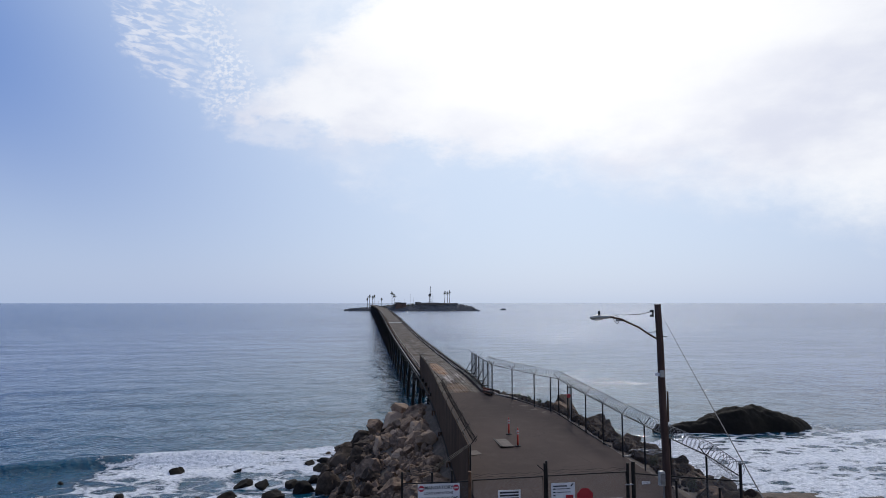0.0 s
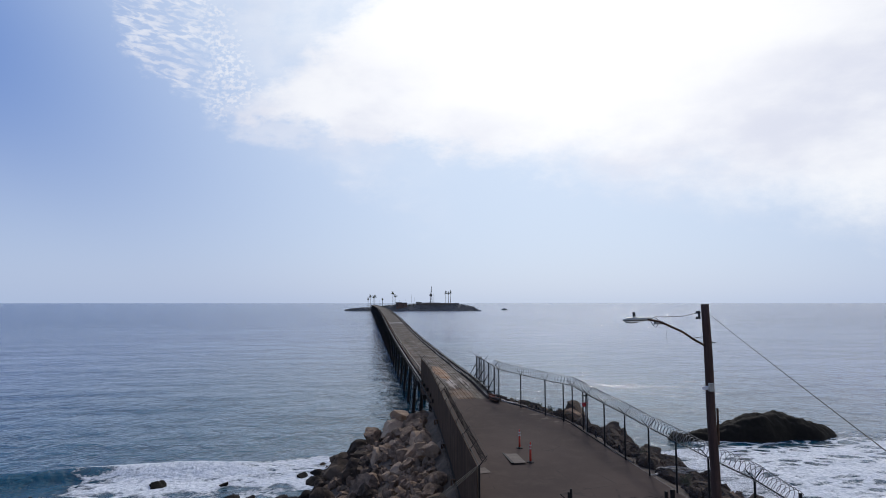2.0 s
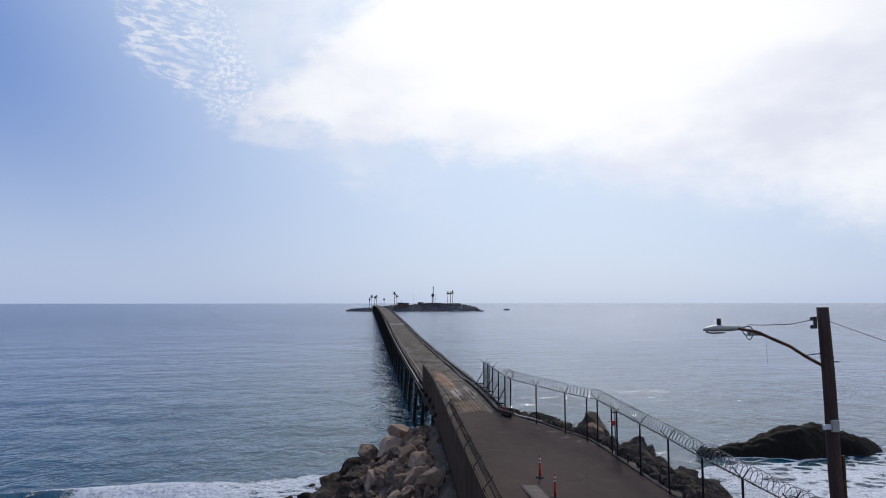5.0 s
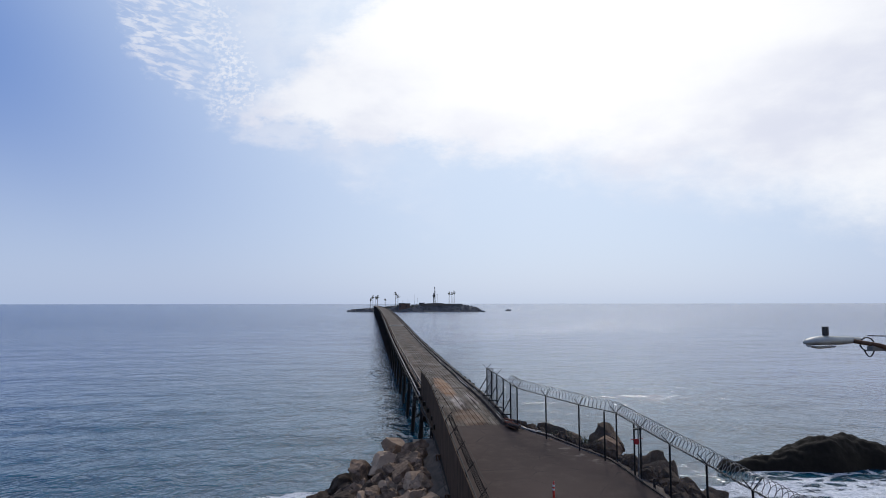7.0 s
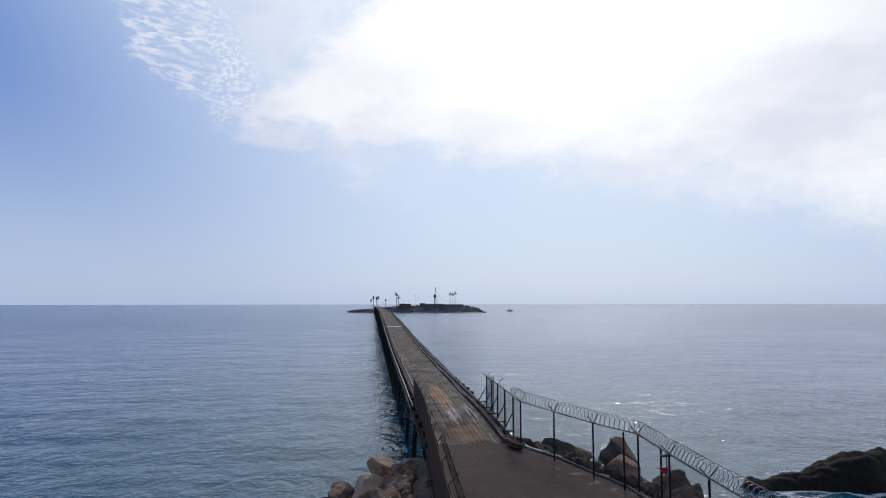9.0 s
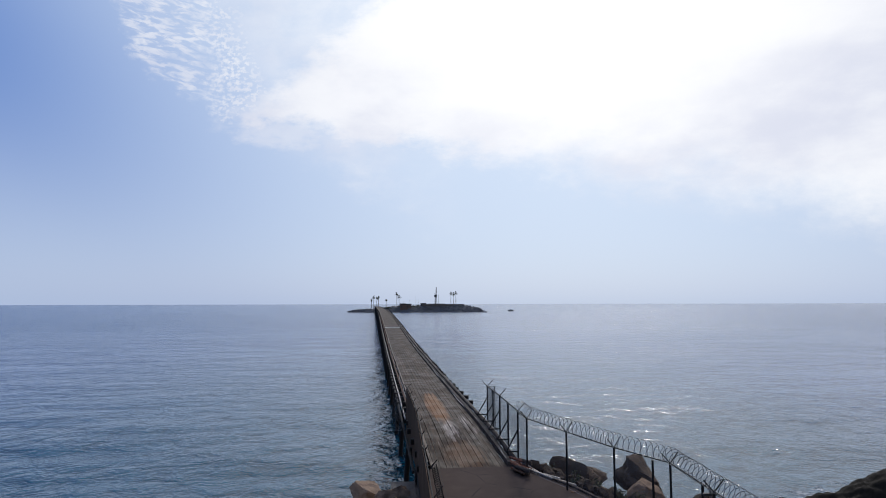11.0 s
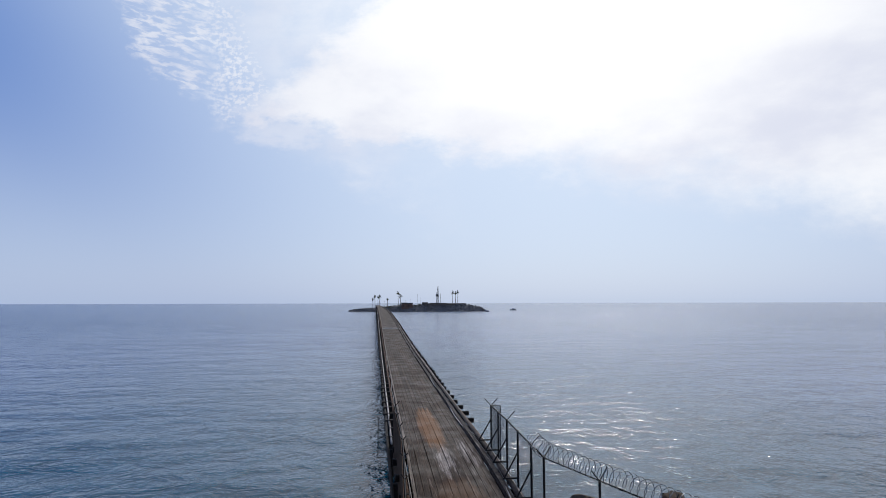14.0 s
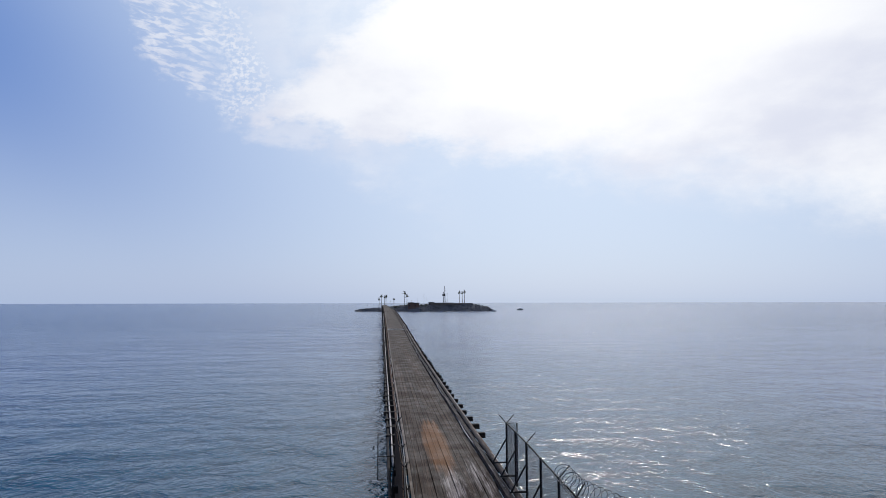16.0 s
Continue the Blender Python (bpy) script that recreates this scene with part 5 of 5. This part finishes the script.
# running boards
COLS, LEN = 12, 9.8
w = (DECK_R - DECK_L) / COLS
plank_shape = Shape()
for yy in (-LEN / 2, LEN / 2):
    plank_shape.v += [(-w / 2 + 0.006, yy, -0.085), (w / 2 - 0.006, yy, -0.085), (w / 2 - 0.006, yy, -0.008), (w / 2 - 0.014, yy, 0.0), (-w / 2 + 0.014, yy, 0.0), (-w / 2 + 0.006, yy, -0.008)]
plank_shape.f += [tuple(range(6)), tuple(range(11, 5, -1))] + [(k, k + 6, (k + 1) % 6 + 6, (k + 1) % 6) for k in range(6)]
plank_mesh = plank_shape.mesh("plank", DECK)
COLOFF = [rng.uniform(0, LEN * 0.85) for _ in range(COLS)]
rest = Shape()
count = 0
for j in range(int((DECK_Y1 - DECK_Y0) / LEN) + 1):
    for i in range(COLS):
        # the first board of each lane is cut short, so that the joints are staggered
        length = LEN if j else LEN - COLOFF[i]
        y0 = DECK_Y0 + 0.03 + (LEN * j - COLOFF[i] if j else 0.0)
        y1 = y0 + length
        yc = (y0 + y1) / 2
        slope = math.atan2(level(y1) - level(y0), length)
        dz = rng.uniform(-0.002, 0.002)
        m = Matrix.Translation((DECK_L + w * (i + 0.5) + rng.uniform(-0.004, 0.004), yc, (level(y0) + level(y1)) / 2 + dz)) @ Matrix.Rotation(slope, 4, "X") @ Matrix.Rotation(rng.uniform(-0.0008, 0.0008), 4, "Z") @ Matrix.Diagonal((1, length / LEN, 1, 1))
        if count < 300:
            part("plank", plank_mesh, None, pier).matrix_local = Matrix.Translation((0, -DECK_Y0, 0)) @ m
        else:
            rest.quadbox(-w / 2 + 0.006, -LEN / 2, -0.085, w / 2 - 0.006, LEN / 2, 0.0, m)
        count += 1
tagged(part("far_planks", P(rest), DECK, pier), kind="stuff")
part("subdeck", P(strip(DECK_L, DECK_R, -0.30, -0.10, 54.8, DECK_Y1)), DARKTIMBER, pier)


# ---------------------------------------------------------------- the island
def island_level(x, y):
    front = 868 + 10 * (1 - smoothstep(x, -45, 10)) + 3 * math.sin(x * 0.09)
    back = 965 - 30 * (1 - smoothstep(x, -40, 20)) - 25 * smoothstep(x, 120, 160)
    side = min((x + 42) * 0.55, (161 - x) * 0.42)
    crest = float(np.interp(x, [-42, -30, -12, 4, 16, 30, 52, 66, 128, 142, 160], [1.5, 3.4, 4.8, 5.4, 7.6, 9.2, 8.9, 10.6, 10.6, 8.0, 3.0]))
    e = min((y - front) * 0.62, (back - y) * 0.6, side)
    r = 1.4 * noise.noise(Vector((x * 0.22, y * 0.22, 3))) + 0.8 * noise.noise(Vector((x * 0.6, y * 0.6, 6)))
    return min(crest + 0.25 * r, e + r) - 0.6 if e > -6 else -3


isl = sheet("rock_island", axis(-46, 165, 1.6, -48, 167), axis(860, 900, 1.6, 858, 972, 1.2), lambda x, y: max(-3.0, island_level(x, y)), ARMOUR)
tagged(isl, "low rocky artificial island armoured with stone in haze grey", "island")
rubble = thing("rubble_slope", "haze-grey armour stones piled along the island's edge", "stones", (60, 868, 0), kind="stuff")
sh = Shape()
rr = random.Random(21)
base = boulder_mesh("rubble_seed", 5, ROCK, 7, 1)
bv, bf = [v.co.copy() for v in base.vertices], [tuple(p.vertices) for p in base.polygons]
for i in range(620):
    x = rr.uniform(-40, 158)
    y = 866 + rr.uniform(0, 18) + 10 * (1 - smoothstep(x, -45, 10))
    z, s = max(island_level(x, y), -0.6), rr.uniform(0.7, 2.0) * (1.25 if x > 120 else 1)
    m = Matrix.LocRotScale((x, y, z), Euler((rr.random() * 6, rr.random() * 6, rr.random() * 6)), (s, s, s))
    k = len(sh.v)
    sh.v += [tuple(m @ v) for v in bv]
    sh.f += [tuple(k + q for q in f) for f in bf]
part("stones", local(rubble, sh), ARMOUR, rubble)
tagged(rubble.children[0], kind="stuff")


def palm(x, top, seed, y=884.0, crown=2.6):
    crown *= 1.45
    base = max(2.0, island_level(x, y)) - 0.3
    p = thing("palm_tree", "tall thin fan palm with a small shaggy crown", "palm tree", (x, y, base), "palms on the island")
    rg = random.Random(seed)
    hgt = top - base
    bend = rg.uniform(-0.5, 0.5)
    pts = [(bend * (k / 8) ** 2, 0, hgt * k / 8) for k in range(9)]
    part("trunk", Shape().tube(pts, [0.42 - 0.025 * k for k in range(9)], 8), BARK, p, "", True)
    sh = Shape()
    for i in range(34):
        az, el = rg.uniform(0, 6.28), rg.uniform(-1.0, 1.2)
        l = crown * rg.uniform(0.7, 1.1)
        d = Vector((math.cos(az) * math.cos(el), math.sin(az) * math.cos(el), math.sin(el)))
        s = d.cross(Vector((0, 0, 1))).normalized()
        o = Vector((bend, 0, hgt))
        for a, b, wa, wb in ((0.0, 0.55, 0.06, 0.42), (0.55, 1.0, 0.42, 0.05)):
            pa, pb = o + d * l * a + Vector((0, 0, -0.9 * a * a)), o + d * l * b + Vector((0, 0, -0.9 * b * b))
            sh.quad(pa - s * wa, pb - s * wb, pb + s * wb, pa + s * wa)
    part("crown", sh, FROND, p)
    sk = Shape().tube([(bend, 0, hgt - 2.2), (bend, 0, hgt - 0.2)], [0.5, 0.85], 8)
    part("dead_skirt", sk, BARK, p, "hanging dry fronds")


for i, (x, top, c) in enumerate(((-6.4, 18.0, 1.9), (-3.3, 22.0, 2.4), (0.8, 21.0, 2.2), (3.2, 22.0, 2.4), (14.5, 18.0, 1.6), (29.8, 26.6, 3.0), (33.0, 22.6, 2.8), (109.5, 27.6, 2.5), (113.8, 27.0, 2.4), (117.0, 28.4, 2.5))):
    palm(x, top, i + 3, 884.0 if x < 50 else 892.0, c)


def mast(x, y, top, r, label, lattice=False, name="radio_mast"):
    b = island_level(x, y) - 0.3
    m = thing(name, label, "mast", (x, y, b))
    h = top - b
    if lattice:
        for dx, dy in ((-1, -1), (1, -1), (1, 1), (-1, 1)):
            part("leg", Shape().tube([(dx * 1.1, dy * 1.1, 0), (dx * 0.35, dy * 0.35, h)], 0.2, 6), BLACKSTEEL, m)
        for k in range(9):
            z0, z1 = h * k / 9, h * (k + 1) / 9
            a, c = 1.1 - 0.75 * k / 9, 1.1 - 0.75 * (k + 1) / 9
            part("lattice_brace", Shape().tube([(-a, -a, z0), (c, -c, z1)], 0.09, 5), GALV, m)
            part("lattice_brace", Shape().tube([(a, a, z0), (-c, c, z1)], 0.09, 5), GALV, m)
        part("dish", Shape().tube([(-1.1, -0.6, h * 0.5), (-1.1, -1.1, h * 0.5)], [2.0, 2.2], 12), DARKPANEL, m)
    else:
        part("tube", Shape().tube([(0, 0, 0), (0, 0, h)], [r, r * 0.6], 7), GALV, m)
        part("head", Shape().tube([(0, 0, h), (0, 0, h + 0.5)], r * 1.6, 7), DARKPANEL, m)


mast(87.6, 890, 36.5, 0.4, "tall grey lattice tower with a dish", True, "lattice_tower")
mast(91.4, 891, 25.0, 0.32, "grey steel mast beside the tower")
mast(85.6, 889, 26.5, 0.5, "thick dark stack beside the tower")
for x, top in ((57.6, 24.0), (61.8, 19.0), (48.0, 17.0), (10.0, 14.0), (40.0, 15.5)):
    mast(x, 888, top, 0.16, "thin grey lamp mast on the island", name="lamp_mast")


def shed(x0, x1, y0, y1, z1, mat, label):
    b = min(island_level(x0, y0), island_level(x1, y0)) - 0.6
    s = thing("shed", label, "building", ((x0 + x1) / 2, y0, b), "island buildings")
    hw, h = (x1 - x0) / 2, z1 - b
    part("wall", Shape().quadbox(-hw, 0, 0, hw, y1 - y0, h * 0.86), mat, s)
    part("roof", Shape().quadbox(-hw - 0.3, -0.4, h * 0.86, hw + 0.3, y1 - y0 + 0.3, h, None, 0.1), DARKPANEL, s)
    for k in range(max(1, int(hw / 2.2))):
        cx = -hw + 2.2 + 4.0 * k
        if cx < hw - 1:
            part("window", Shape().quadbox(cx - 0.7, -0.06, h * 0.42, cx + 0.7, -0.003, h * 0.7), DARKPANEL, s)


shed(34.2, 42.0, 873, 883, 12.6, REDBRICK, "red brown flat-roofed building on the island")
shed(42.4, 50.0, 874, 884, 12.2, REDBRICK, "lower red brown building on the island")
shed(64.5, 72.0, 882, 890, 13.0, DARKPANEL, "dark low shed on the island")
shed(76.0, 100.0, 886, 894, 12.2, CONCRETE, "long pale low building on the island")
wall = thing("sea_wall", "grey concrete sea wall on the island's crest", "wall", (97, 882, 8.5))
part("parapet", Shape().quadbox(-31, -0.5, 0, 31, 0.5, 3.0, None, 0.1), CONCRETE, wall)
for i in range(26):
    x = rr.choice((rr.uniform(10, 70), rr.uniform(-6, 60), rr.uniform(70, 130)))
    y = rr.uniform(876, 884)
    b = thing("scrub_bush", "dark green low scrub bush on the island", "bush", (x, y, island_level(x, y)), "scrub on the island")
    sh = Shape()
    for k in range(40):
        c = Vector((rr.gauss(0, 0.9), rr.gauss(0, 0.7), abs(rr.gauss(0.7, 0.5))))
        u = Vector((rr.uniform(-1, 1), rr.uniform(-1, 1), rr.uniform(-1, 1))).normalized() * 0.4
        v = u.orthogonal().normalized() * 0.3
        sh.quad(c - u, c + v, c + u, c - v)
    part("foliage", sh, SCRUB, b)


def boat(x, y, s, label):
    b = thing("boat", label, "boat", (x, y, 0.0), "boats near the island")
    sh = Shape()
    rows = [(-4, 0.9, 0.5, 1.3), (-2, 1.2, 0.2, 1.2), (1, 1.2, 0.1, 1.3), (3, 0.7, 0.2, 1.6), (4.4, 0.05, 0.9, 1.9)]
    for px, hw, z0, z1 in rows:
        sh.v += [(px * s, -hw * s, z1 * s), (px * s, -hw * 0.6 * s, (z0 - 0.4) * s), (px * s, hw * 0.6 * s, (z0 - 0.4) * s), (px * s, hw * s, z1 * s)]
    for j in range(4):
        sh.f += [(j * 4 + i, j * 4 + (i + 1) % 4, j * 4 + 4 + (i + 1) % 4, j * 4 + 4 + i) for i in range(4)]
    sh.f += [(0, 1, 2, 3), (19, 18, 17, 16)]
    part("hull", sh, HULL, b)
    part("cabin", Shape().quadbox(-1.6 * s, -0.8 * s, 1.2 * s, 1.2 * s, 0.8 * s, 2.6 * s, None, 0.15), WHITE, b)
    part("pole", Shape().tube([(-0.3 * s, 0, 2.5 * s), (-0.3 * s, 0, 3.6 * s)], 0.06 * s, 6), DARKPANEL, b)


boat(214, 955, 1.15, "small grey work boat on the open sea")
boat(150.5, 842, 0.8, "small dark skiff close to the island")


# ---------------------------------------------------------------- weeds on the banks
def weed(x, y, s, seed):
    rg = random.Random(seed)
    b = thing("weed_clump", "dry olive green weed clump among the stones", "plant", (x, y, ground_level(x, y) - 0.02), "weeds on the banks")
    stems, leaves = Shape(), Shape()
    for k in range(26):
        az, h, r = rg.uniform(0, 6.28), s * rg.uniform(0.4, 1.0), s * rg.uniform(0.2, 0.8)
        p = [Vector((math.cos(az) * r * q * 0.5, math.sin(az) * r * q * 0.5, h * q)) for q in (0, 0.5, 1)]
        stems.tube(p, 0.006, 3, False)
        for j in range(5):
            c = p[1].lerp(p[2], rg.random()) + Vector((rg.uniform(-1, 1), rg.uniform(-1, 1), rg.uniform(-0.5, 0.5))) * 0.09 * s
            u = Vector((rg.uniform(-1, 1), rg.uniform(-1, 1), rg.uniform(-0.3, 1))).normalized() * 0.09 * s
            v = u.orthogonal().normalized() * 0.035 * s
            leaves.quad(c - u, c + v, c + u, c - v)
    part("stems", stems, BARK, b)
    part("foliage", leaves, SCRUB, b)


for i, (x, y, s) in enumerate(((-5.2, 32.0, 0.9), (-6.0, 33.5, 0.7), (-4.4, 30.6, 1.0), (-4.0, 33.8, 0.6), (-3.9, 28.6, 0.9), (-5.6, 29.4, 0.8), (5.6, 51.6, 0.8), (6.3, 50.6, 0.9),
                               (6.9, 49.9, 0.7), (5.2, 53.0, 0.8), (7.6, 51.4, 0.9), (4.4, 54.4, 0.7), (8.0, 38.8, 0.7), (7.6, 33.4, 0.8), (7.9, 30.2, 0.8), (-3.4, 54.6, 0.6))):
    weed(x, y, s, 50 + i)
